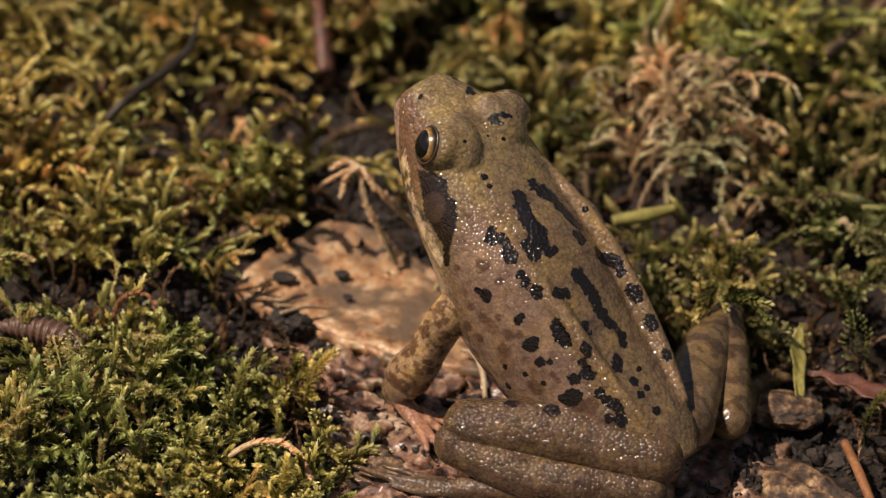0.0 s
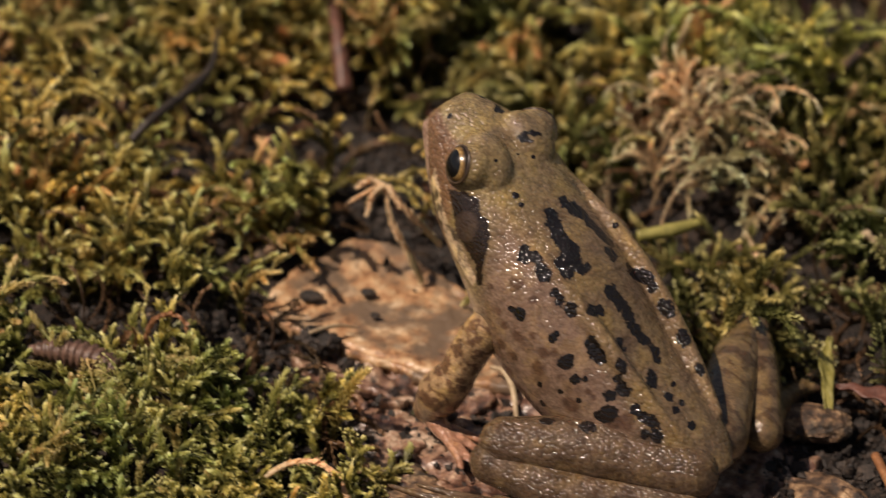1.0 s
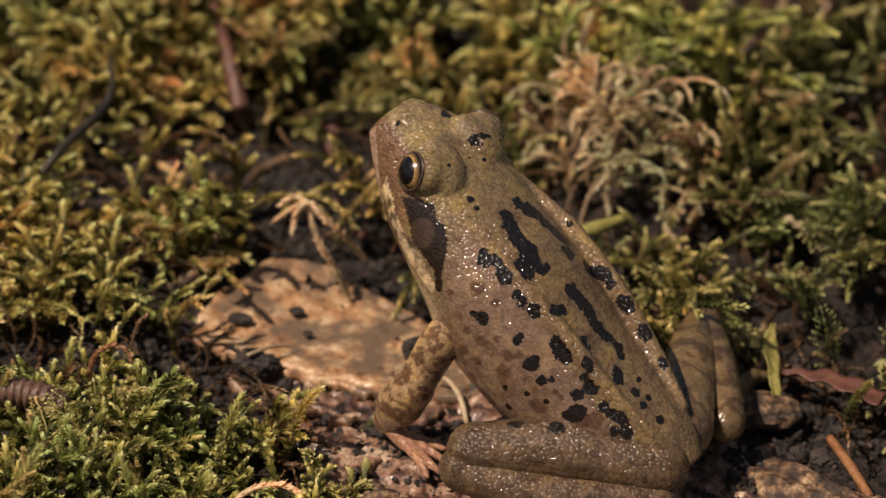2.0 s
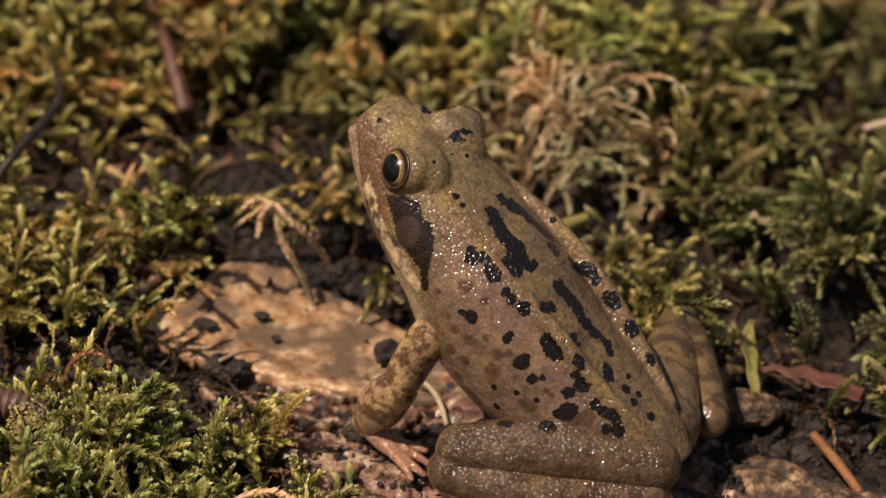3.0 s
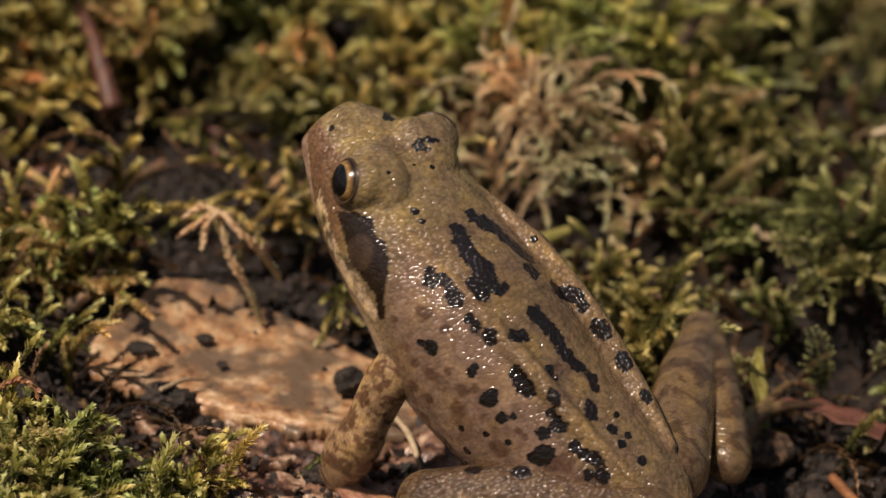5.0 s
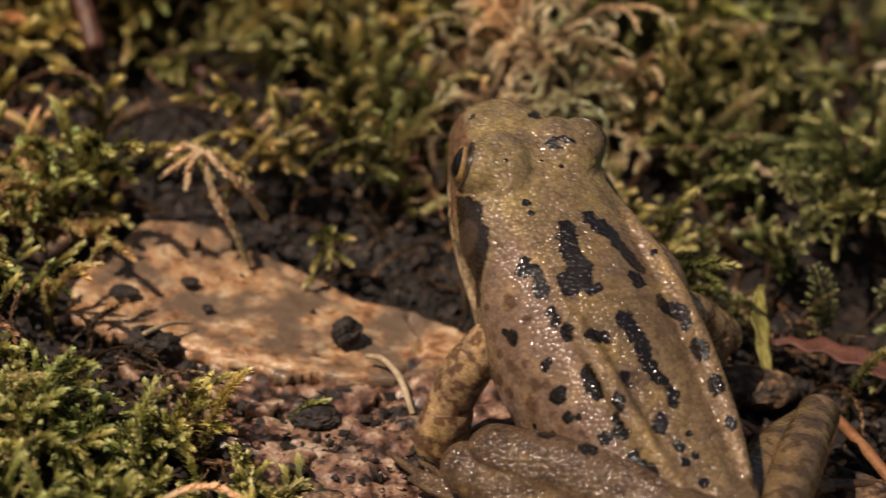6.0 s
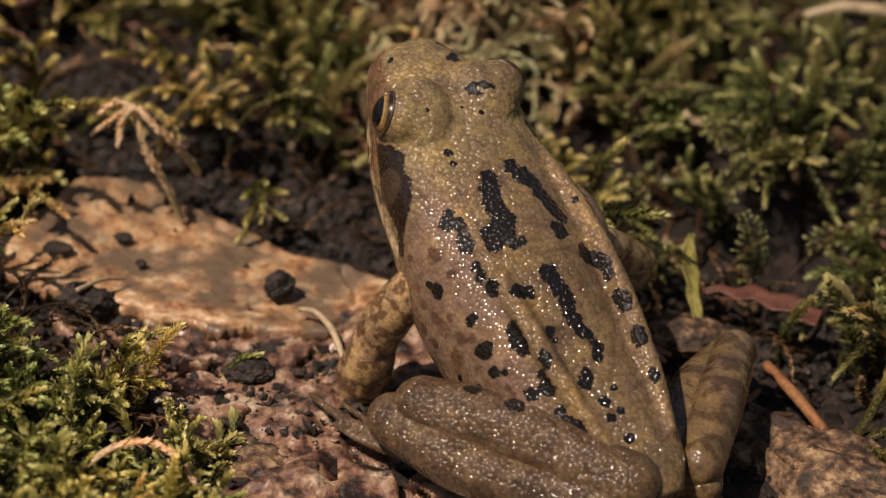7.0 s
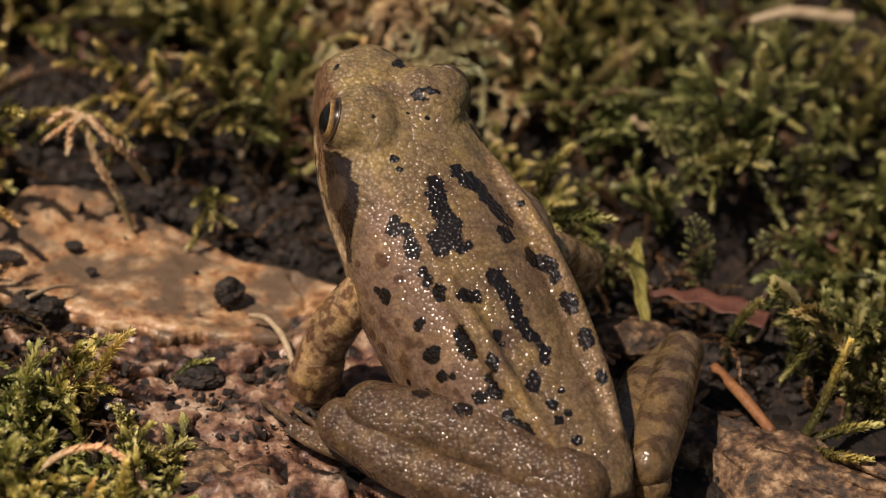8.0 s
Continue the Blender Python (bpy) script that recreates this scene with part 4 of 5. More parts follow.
def build_eye(s):
    bm = bmesh.new()
    bmesh.ops.create_uvsphere(bm, u_segments=40, v_segments=28, radius=0.0031)
    me = bpy.data.meshes.new("eye")
    bm.to_mesh(me)
    bm.free()
    me.polygons.foreach_set("use_smooth", [True] * len(me.polygons))
    me.materials.append(EYE)
    ob = part("eye", me, frog, "glossy black eye with a golden rim")
    ob.matrix_basis = eye_pose(s)
    ring = [(0.00272 * math.cos(a), 0.00146, 0.00268 * math.sin(a)) for a in np.linspace(0, 2 * math.pi, 40)]
    verts, faces = tube(ring, [0.00020 + 0.00022 * max(0, -math.sin(a)) for a in np.linspace(0, 2 * math.pi, 40)], 10, cap=False)
    part("eyelid", mesh_of("eyelid", verts, faces, LID), ob, "thin dark brown eyelid")
    return ob


LID = rock_like("brown eyelid skin", [(0.4, (0.035, 0.02, 0.012)), (0.6, (0.08, 0.05, 0.026))], 900, 0.35, 0.0001, coat=0.5)
near_eye = build_eye(1)
build_eye(-1)
cam.data.dof.focus_object = near_eye


def limb_part(name, lumps, tint, spots, label="", bars=None, voxel=0.4, parent=None, bar=0.85, grain=0.8, ragged=1.3, dark=(0.05, 0.029, 0.017)):
    """bars: where the dark cross-bars start, the way along the limb, their spacing."""
    bm = bmesh.new()
    for pts, radii in lumps:
        limb(bm, pts, radii)
    me, co = grown(name, bm, SKIN, voxel, 4)
    t = np.array(tint) * (0.75 + 0.5 * fnoise(co, 2.0, 3, 7)[:, None])
    if bars:
        start, way, gap = np.array(bars[0]), np.array(bars[1], float), bars[2]
        s = (co - start) @ (way / np.linalg.norm(way)) / gap + ragged * (fnoise(co, 2.2, 4, 15) - 0.5)
        b = step(0.55, 0.68, 0.5 + 0.5 * np.sin(2 * np.pi * s))[:, None] * bar
        t = t * (1 - b) + np.array(dark) * b
    paint(me, t, spot_field(co, spots) if spots else np.full(len(co), -2.0), np.full(len(co), grain))
    return part(name, me, parent or frog, label)


DRAB, TAN, LEG, PINK = (0.112, 0.077, 0.050), (0.36, 0.25, 0.145), (0.146, 0.103, 0.061), (0.36, 0.20, 0.14)
UPPER_ARM = [([(19.2, 7.6, 30), (19.8, 9.2, 25), (22.8, 12.0, 19), (25.5, 13.8, 11.5)], [1.8, 2.8, 3.1, 2.8])]
FOREARM = [([(25.5, 13.8, 11.5), (28, 13.8, 7.5), (30.3, 13.5, 3.4)], [3.1, 3.6, 2.5])]
PALM = [([(30.3, 13.5, 3), (27, 14.5, 1.8), (25.0, 15, 1.4)], [1.8, 1.4, 1.1])]
FINGERS = [([(26, 14.5, 1.6), (22, 15.6, 1.2), (18.5, 16.6, 0.9)], [0.9, 0.7, 0.5]), ([(26, 15, 1.6), (22, 16.8, 1.2), (19.5, 18.4, 0.8)], [0.9, 0.7, 0.5]), ([(26, 13.8, 1.6), (22, 13.8, 1.2), (19, 14.0, 0.9)], [0.9, 0.7, 0.5]), ([(26, 13.2, 1.6), (23.5, 12.2, 1.2), (21.5, 11.6, 0.9)], [0.9, 0.7, 0.5])]


def mirror(lumps):
    return [([(x, -y, z) for x, y, z in p], r) for p, r in lumps]


left_upper_arm = limb_part("left_upper_arm", UPPER_ARM, TAN, [], bars=((19, 10, 27), (6, 3.6, -15), 5.3), bar=0.85, grain=0.55, ragged=2.6, dark=(0.10, 0.05, 0.03))
left_forearm = limb_part("left_forearm", FOREARM, TAN, [], bars=((25.5, 13.8, 11.5), (5, 0, -8), 4.3), bar=0.85, grain=0.55, ragged=2.6, dark=(0.10, 0.05, 0.03))
left_hand = limb_part("left_hand", PALM + FINGERS, PINK, [], "pinkish wet hand with slim fingers", voxel=0.3, parent=left_forearm)
right_upper_arm = limb_part("right_upper_arm", mirror(UPPER_ARM), TAN, [], bars=((19, -10, 27), (6, -3.6, -15), 5.3), bar=0.85, grain=0.55, ragged=2.6, dark=(0.10, 0.05, 0.03))
right_forearm = limb_part("right_forearm", mirror(FOREARM), TAN, [], bars=((25.5, -13.8, 11.5), (5, 0, -8), 4.3), bar=0.85, grain=0.55, ragged=2.6, dark=(0.10, 0.05, 0.03))
right_hand = limb_part("right_hand", mirror(PALM + FINGERS), PINK, [], "pinkish wet hand with slim fingers", voxel=0.3, parent=right_forearm)
left_thigh = limb_part("left_thigh", [([(-10.5, 3.5, 8.0), (1, 10.5, 9.6), (11.5, 18.5, 9.5)], [4.4, 4.9, 3.9])], DRAB, [(2, 12, 14, 0.9), (7, 15, 13, 0.8)], bars=((-10, 4, 8.5), (22, 15, 1), 7.5), bar=0.55, grain=1.0, ragged=2.4)
left_shin = limb_part("left_shin", [([(12, 20.5, 7.0), (1.5, 16.0, 4.9), (-12, 6, 4.4)], [3.4, 3.7, 3.0])], DRAB, [], bars=((12, 19.5, 7.5), (-24, -15, -2), 6.5), bar=0.55, grain=1.0, ragged=2.4)
left_foot = limb_part("left_foot", [([(-12.5, 5, 3.5), (-1, 14.5, 2.6), (9, 22.5, 1.7)], [2.8, 2.4, 1.6]), ([(9, 22.5, 1.6), (17, 27.0, 1.2), (24, 29, 0.8)], [1.2, 0.7, 0.4]), ([(8, 22.5, 1.4), (13, 26.5, 1), (17.5, 28.5, 0.7)], [1.1, 0.6, 0.35]), ([(9, 22, 1.6), (16, 24.5, 1.2), (21, 26, 0.9)], [1.0, 0.6, 0.35])], DRAB, [], bars=((-12, 5, 3), (24, 20, -2), 7.0), voxel=0.3, bar=0.4)
right_thigh = limb_part("right_thigh", [([(-8, -6, 8), (-1, -18, 9.6), (3.8, -28, 9.2)], [4.6, 4.2, 2.9])], LEG, [], bars=((-8, -6, 8), (11, -20, 1), 6.2), bar=0.7, grain=0.4, ragged=1.5)
right_shin = limb_part("right_shin", [([(4.2, -29.5, 9.4), (-3, -22, 8.4), (-10.4, -13.8, 6.0)], [2.8, 3.3, 3.1])], LEG, [], bars=((4.2, -29.5, 9.4), (-14.6, 15.7, -3.4), 5.0), bar=0.7, grain=0.4, ragged=1.5)
right_foot = limb_part("right_foot", [([(-10.2, -15, 4.6), (-5.5, -24, 2.9), (-4, -32, 1.3)], [2.3, 2.1, 1.3]), ([(-4, -32, 1.3), (-6.5, -35.5, 0.9), (-9, -38, 0.7)], [1.1, 0.7, 0.4]), ([(-4, -32, 1.3), (-3, -36.5, 0.9), (-3, -40, 0.7)], [1.0, 0.7, 0.4])], LEG, [], bars=((-10, -15, 3), (13, -18, -2), 6.0), voxel=0.3)


# ---- litter and small things ----
def lump(name, at, radii, seed, mat, label, category, rough=0.45, squash=0.25, group=""):
    """A crumbly irregular clod that sits on the ground."""
    bm = bmesh.new()
    bmesh.ops.create_icosphere(bm, subdivisions=4, radius=1)
    co = np.array([tuple(v.co) for v in bm.verts])
    n = fnoise(co + seed * 7.3, 0.9, 5, seed, 0.72)
    co = co * (1 + rough * 2 * (n[:, None] - 0.5)) * np.array(radii)
    co[:, 2] = np.maximum(co[:, 2], -radii[2] * (1 - squash))
    for v, c in zip(bm.verts, co):
        v.co = c
    for f in bm.faces:
        f.smooth = False
    me = bpy.data.meshes.new(name)
    bm.to_mesh(me)
    bm.free()
    me.materials.append(mat)
    ob = thing(name, me, label, category, group)
    ob.matrix_basis = pose(*at)
    return ob


def stalk(name, pts, radii, mat, label, category, sides=10, ridges=0.0, n=40, wobble=0.15, seed=1):
    """A bent, slightly uneven stem; ridges: how far rings stand out along it."""
    run = bend(pts, n)
    rad = [float(np.interp(i / (n - 1) * (len(radii) - 1), range(len(radii)), radii)) * (1 + ridges * math.sin(i * 1.55)) for i in range(n)]
    verts, faces = tube(run, rad, sides)
    v = np.array([tuple(p) for p in verts])
    c = np.repeat(np.array([tuple(p) for p in run]), sides, 0)
    v = c + (v - c) * (1 + wobble * 2 * (fnoise(v, 0.002, 3, seed)[:, None] - 0.5))
    return thing(name, mesh_of(name, v, faces, mat), label, category)


def blade(name, pts, widths, mat, label, category, fold=0.25, thick=0.00025, n=24, wave=0.0004, seed=1):
    """A leaf along pts: a keeled blade with thickness and a wavy rim."""
    run = bend(pts, n)
    verts, faces, cols = [], [], 7
    for i, p in enumerate(run):
        d = (run[min(i + 1, n - 1)] - run[max(i - 1, 0)]).normalized()
        side = d.cross(Vector((0, 0, 1)))
        side = side.normalized() if side.length > 0.2 else Vector((1, 0, 0))
        up = side.cross(d).normalized()
        w = float(np.interp(i / (n - 1) * (len(widths) - 1), range(len(widths)), widths))
        for layer in (0, 1):
            for k in range(cols):
                u = k / (cols - 1) * 2 - 1
                verts.append(p + side * u * w + up * (abs(u) * w * fold + wave * math.sin(i * 0.9 + u * 3 + seed) - layer * thick))
    row = cols * 2
    for i in range(n - 1):
        for k in range(cols - 1):
            a, b = i * row + k, (i + 1) * row + k
            faces.append((a, a + 1, b + 1, b))
            faces.append((a + cols, b + cols, b + cols + 1, a + cols + 1))
        for k, flip in ((0, 0), (cols - 1, 1)):
            a, b = i * row + k, (i + 1) * row + k
            q = (a, b, b + cols, a + cols)
            faces.append(q[::-1] if flip else q)
    return thing(name, mesh_of(name, verts, faces, mat), label, category)


def crumbs(label, count, seed, where, size, mat):
    """Loose crumbs of humus, too many to count."""
    rng = np.random.RandomState(seed)
    bm = bmesh.new()
    bmesh.ops.create_icosphere(bm, subdivisions=1, radius=1)
    base = np.array([tuple(v.co) for v in bm.verts])
    tris = np.array([[v.index for v in f.verts] for f in bm.faces])
    bm.free()
    forms = [base * (1 + 2.6 * (fnoise(base + i * 3.7, 0.8, 3, seed)[:, None] - 0.5)) * (0.45 + 1.0 * rng.rand(3)) for i in range(16)]
    xy = np.array([where(rng) for _ in range(count)])
    xy = xy[~(inside(xy[:, 0], xy[:, 1], PLATE) & (rng.rand(count) < 0.95))]
    z = top_of(xy[:, 0], xy[:, 1])
    V, T = [], []
    for i, (x, y) in enumerate(xy):
        s = size * (0.2 + 1.9 * rng.rand() ** 5)
        m = np.array(pose(0, 0, 0, rng.rand() * 360, rng.rand() * 360, rng.rand() * 360).to_3x3())
        V.append(forms[rng.randint(16)] @ m.T * s + (x, y, z[i] + s * 0.3))
        T.append(tris + i * len(base))
    me = tri_mesh("soil_crumbs", np.concatenate(V), np.concatenate(T), mat, smooth=False)
    return thing("soil_crumbs", me, label, "soil", kind="stuff")


def top_of(x, y):
    """Height of what lies uppermost, soil or bark."""
    z = land(x, y)
    z = np.where(inside(x, y, LOWER), np.maximum(z, -0.0016), z)
    return np.where(inside(x, y, PLATE), np.maximum(z, 0.0004), z)


def around(cx, cy, rx, ry):
    return lambda rng: (cx + rx * rng.randn(), cy + ry * rng.randn())


clod = lump("soil_clod", (0.0197, -0.0095, 0.0018), (0.0021, 0.0019, 0.0018), 3, CLOD, "round black clod of humus on the pale bark", "soil clod", 0.75)
lump("soil_clod", (-0.0045, -0.0148, 0.001), (0.0034, 0.0024, 0.0022), 4, CLOD, "crumbly black clod at the edge of the bark", "soil clod", 0.6)
lump("soil_clod", (-0.0085, -0.0030, 0.0012), (0.0019, 0.0012, 0.0008), 5, CLOD, "flat black crumb of humus on the pale bark", "soil clod")
lump("soil_clod", (0.0, 0.0002, 0.0011), (0.0012, 0.0009, 0.0006), 6, CLOD, "small black crumb of humus on the pale bark", "soil clod")
lump("soil_clod", (0.0023, -0.0056, 0.001), (0.0007, 0.0006, 0.0005), 7, CLOD, "tiny black crumb of humus on the pale bark", "soil clod")
lump("soil_clod", (0.0160, -0.0270, -0.0002), (0.0030, 0.0022, 0.0016), 8, CLOD, "black clod on the reddish bark", "soil clod", 0.6)
lump("soil_clod", (-0.0225, -0.022, 0.004), (0.0028, 0.0042, 0.0040), 9, CLOD, "tall black clod between moss shoots", "soil clod", 0.5)
lump("bark_chip", (0.0710, -0.0165, 0.0002), (0.0065, 0.0038, 0.0024), 21, LOG, "weathered brown lump of wood behind the frog", "bark", 0.3)
lump("soil_clod", (0.021, 0.085, 0.004), (0.006, 0.004, 0.004), 10, CLOD, "large black clod in a gap of the moss", "soil clod", 0.5)
crumbs("black crumbly humus in a hollow behind the bark", 9000, 3, around(0.003, 0.041, 0.017, 0.012), 0.0005, CLOD)
crumbs("black crumbly humus left bare among the moss", 3200, 13, around(-0.012, 0.040, 0.009, 0.008), 0.00045, CLOD)
crumbs("black crumbly humus behind the frog", 5600, 4, around(0.033, 0.013, 0.014, 0.006), 0.0005, CLOD)
crumbs("dark crumbs of soil on the reddish bark", 900, 5, around(0.024, -0.029, 0.009, 0.005), 0.0005, CLOD)
crumbs("dark crumbs of soil beside the rotten branch", 1500, 6, around(0.068, -0.032, 0.010, 0.010), 0.00045, CLOD)
crumbs("dark crumbs of soil under the fallen leaf", 3000, 16, around(0.084, -0.012, 0.010, 0.008), 0.0006, CLOD)
crumbs("dark crumbs of soil between the moss", 1300, 7, around(-0.021, -0.017, 0.011, 0.004), 0.0006, CLOD)
crumbs("brown crumbs of rotten bark", 260, 8, around(0.030, -0.045, 0.018, 0.012), 0.0004, BARK_RED)

stalk("twig", [(-0.0146, 0.047, 0.008), (-0.017, 0.054, 0.0125), (-0.020, 0.062, 0.0155), (-0.026, 0.080, 0.019)], [0.0016, 0.0014, 0.0009, 0.0008], TWIG_RED, "reddish brown leaning twig stuck in the moss", "twig")
stalk("twig", [(-0.041, 0.0115, 0.016), (-0.0385, 0.016, 0.018), (-0.035, 0.026, 0.018), (-0.0335, 0.033, 0.0185), (-0.036, 0.047, 0.017)], [0.0007, 0.0007, 0.0008, 0.0006, 0.0003], TWIG_DARK, "thin black twig lying on the moss", "twig")
stalk("twig", [(-0.0145, 0.0138, 0.006), (-0.0143, 0.0078, 0.0052), (-0.0168, 0.0036, 0.004), (-0.0199, 0.0015, 0.0025)], [0.0006, 0.0008, 0.0010, 0.0011], LOG, "bent brown ringed stem at the edge of the moss", "twig", ridges=0.10)
stalk("husk", [(-0.0425, -0.0395, 0.0105), (-0.038, -0.0395, 0.0110), (-0.0335, -0.0398, 0.0108), (-0.0285, -0.041, 0.0100)], [0.0006, 0.0019, 0.0022, 0.0019], HUSK, "ridged reddish brown husk lying in the moss", "husk", sides=18, ridges=0.13, n=48)
stalk("root", [(0.0225, -0.0161, 0.002), (0.0246, -0.0173, 0.0024), (0.0267, -0.0205, 0.0018), (0.0283, -0.0255, 0.0)], [0.0003, 0.0004, 0.00045, 0.0004], PALE, "short pale bent rootlet on the bark", "root")
stalk("fibre", [(-0.0056, -0.0160, 0.0036), (-0.0025, -0.0125, 0.0030), (0.0004, -0.0098, 0.0014)], [0.00035, 0.0003, 0.00015], PALE, "thin white fibre on the bark", "fibre")
stalk("straw", [(0.0815, -0.0240, 0.0015), (0.0845, -0.0310, 0.0016), (0.0872, -0.0372, 0.001)], [0.0007, 0.00075, 0.0007], STRAW, "short orange piece of straw", "straw", wobble=0.05)
stalk("stem", [(0.0400, 0.0125, 0.0100), (0.0447, 0.0150, 0.0102), (0.0490, 0.0178, 0.0106)], [0.0009, 0.0012, 0.0007], LEAF_LIME, "short thick yellow-green stem", "stem", wobble=0.05)
stalk("dry_stem", [(0.0586, 0.0520, 0.016), (0.0654, 0.0556, 0.018), (0.0731, 0.0716, 0.020), (0.0781, 0.0860, 0.019), (0.080, 0.099, 0.016)], [0.0006, 0.0008, 0.0009, 0.0008, 0.0005], LOG, "long arching brown dry stem", "stem")
stalk("dry_stem", [(0.0768, 0.0670, 0.014), (0.0805, 0.0745, 0.0185), (0.0838, 0.0855, 0.0195), (0.087, 0.0985, 0.0175)], [0.0006, 0.0010, 0.0010, 0.0006], LOG, "curved brown dry stem over the moss", "stem")
stalk("dry_stem", [(0.0935, 0.0415, 0.015), (0.099, 0.0418, 0.0165), (0.108, 0.0415, 0.016)], [0.0005, 0.0009, 0.0010], PALE, "pale tan dry stem lying on the moss", "stem")
stalk("dry_stem", [(0.0815, 0.0285, 0.0140), (0.087, 0.0245, 0.0148), (0.0928, 0.0198, 0.0140), (0.098, 0.0168, 0.0120)], [0.0003, 0.0004, 0.0005, 0.0004], LEAF_LIME, "yellowish moss stalk lying across the moss", "stem")
stalk("twig", [(0.113, 0.125, 0.004), (0.111, 0.103, 0.006), (0.108, 0.080, 0.003)], [0.003, 0.0034, 0.0028], TWIG_RED, "thick dark purplish twig behind the moss", "twig")
blade("leaf", [(0.0738, -0.0165, 0.0005), (0.0730, -0.0130, 0.0045), (0.0722, -0.0108, 0.0080), (0.0724, -0.0092, 0.0112)], [0.0005, 0.0009, 0.0012, 0.0004], LEAF_LIME, "upright yellow-green leaf beside the frog", "leaf", fold=0.5)
blade("leaf", [(0.0742, -0.0122, 0.0046), (0.0785, -0.0130, 0.0048), (0.0835, -0.0142, 0.0044), (0.0890, -0.0165, 0.0036)], [0.0001, 0.0013, 0.0020, 0.0018], LEAF_RED, "pointed reddish brown fallen leaf", "leaf")
blade("leaf", [(0.0728, 0.0192, 0.010), (0.0750, 0.0195, 0.0112), (0.0785, 0.0183, 0.0095)], [0.0004, 0.0008, 0.0002], PALE, "small pale curled dry leaf", "leaf")
blade("leaf", [(0.0275, 0.0310, 0.001), (0.0290, 0.0285, 0.003), (0.0300, 0.0270, 0.0055)], [0.0006, 0.0016, 0.0008], LEAF_RED, "small orange brown leaf scrap in the soil", "leaf")


def frond(label, pts, seed, leaf, width, per_mm, spread, core, mat, tone, branches=()):
    """One large moss shoot that can be told from the rest."""
    rng = np.random.RandomState(seed)
    bits = []
    for run in (pts, *branches):
        q = np.array([tuple(p) for p in bend(run, 12)])
        bits += [stem_tube(q, core), stem_leaves(rng, q, per_mm, leaf, width, spread)]
    v, t, a = joined(bits)
    return thing("moss_shoot", tri_mesh("moss_shoot", v, t, mat, {"along": a, "tone": np.full(len(v), tone)}), label, "moss shoot")


frond("pale forked moss shoot arching over the bark", [(0.0095, 0.0085, 0.006), (0.0065, 0.0050, 0.0125), (0.0036, 0.0045, 0.0155), (0.0008, 0.0075, 0.0165), (-0.0022, 0.0052, 0.0158), (-0.0045, 0.0040, 0.0145)], 3, 0.0013, 0.00034, 9, 26, 0.0006, MOSS_TAN, 0.8,
      ([(0.0008, 0.0075, 0.0165), (-0.0006, 0.0055, 0.0158), (-0.0012, 0.0035, 0.0135)], [(0.0075, 0.0050, 0.001), (0.0052, 0.0042, 0.007), (0.0024, 0.0052, 0.0115), (0.0008, 0.0075, 0.0160)], [(0.0008, 0.0075, 0.0165), (-0.0014, 0.0080, 0.0168), (-0.0035, 0.0075, 0.0155)]))
frond("pale moss shoot on the black humus", [(0.014, 0.0262, 0.006), (0.0122, 0.0285, 0.009), (0.0105, 0.031, 0.0095), (0.0065, 0.0272, 0.007)], 4, 0.0011, 0.0003, 9, 30, 0.0004, MOSS_TAN, 0.6, ([(0.0105, 0.031, 0.0095), (0.0112, 0.034, 0.0098), (0.0135, 0.0365, 0.009)],))
frond("upright bristly green moss shoot", [(0.0905, -0.0385, 0.0), (0.0925, -0.0375, 0.004), (0.0945, -0.0350, 0.0085), (0.0960, -0.0335, 0.0125)], 5, 0.0013, 0.00028, 22, 42, 0.0009, MOSS_GOLD, 0.5, ([(0.0905, -0.0385, 0.0), (0.0955, -0.039, 0.003), (0.1, -0.039, 0.004)], [(0.0905, -0.0385, 0.0), (0.094, -0.043, 0.002), (0.098, -0.045, 0.003)]))
frond("long dry golden moss strand in front", [(-0.0035, -0.0530, 0.004), (0.0005, -0.0520, 0.0065), (0.0055, -0.0525, 0.0070), (0.0100, -0.0565, 0.004)], 6, 0.0014, 0.00036, 9, 26, 0.0006, MOSS_TAN, 0.85)
frond("stubby green moss shoot on the bark", [(0.0130, -0.0275, -0.0005), (0.0150, -0.0268, 0.0015), (0.0175, -0.0262, 0.002)], 7, 0.0011, 0.0003, 9, 35, 0.0006, MOSS_GREEN, 0.3)


def litter():
    """Small flakes of reddish leaf and pale bark strewn between the moss."""
    rng = np.random.RandomState(12)
    V, T, k = [], [], 0
    for i in range(130):
        x, y = rng.uniform(-0.08, 0.14), rng.uniform(-0.01, 0.17)
        if inside(np.array([x]), np.array([y]), BARE)[0]:
            continue
        L, W = rng.uniform(0.0009, 0.0026), rng.uniform(0.0004, 0.0009)
        s = np.linspace(-1, 1, 5)
        top = np.array([(L * a, W * b * (1 - a * a * 0.7), 0.0006 * (a * a) + 0.0003 * b * b) for a in s for b in (-1, 0, 1)])
        v = np.concatenate([top, top - (0, 0, 0.0002)])
        q = [(r * 3 + c, r * 3 + c + 1, r * 3 + c + 4, r * 3 + c + 3) for r in range(4) for c in range(2)]
        t = [x_ for a, b, c, d in q for x_ in ((a, c, b), (a, d, c), (a + 15, b + 15, c + 15), (a + 15, c + 15, d + 15))]
        m = np.array(pose(0, 0, 0, rng.randn() * 25, rng.randn() * 25, rng.rand() * 360).to_3x3())
        V.append(v @ m.T + (x, y, land(np.array([x]), np.array([y]))[0] + rng.uniform(0.001, 0.006)))
        T.append(np.array(t) + k)
        k += 30
    thing("leaf_litter", tri_mesh("leaf_litter", np.concatenate(V), np.concatenate(T), LEAF_RED), "small reddish brown flakes of leaf between the moss", "leaf litter", kind="stuff")


litter()


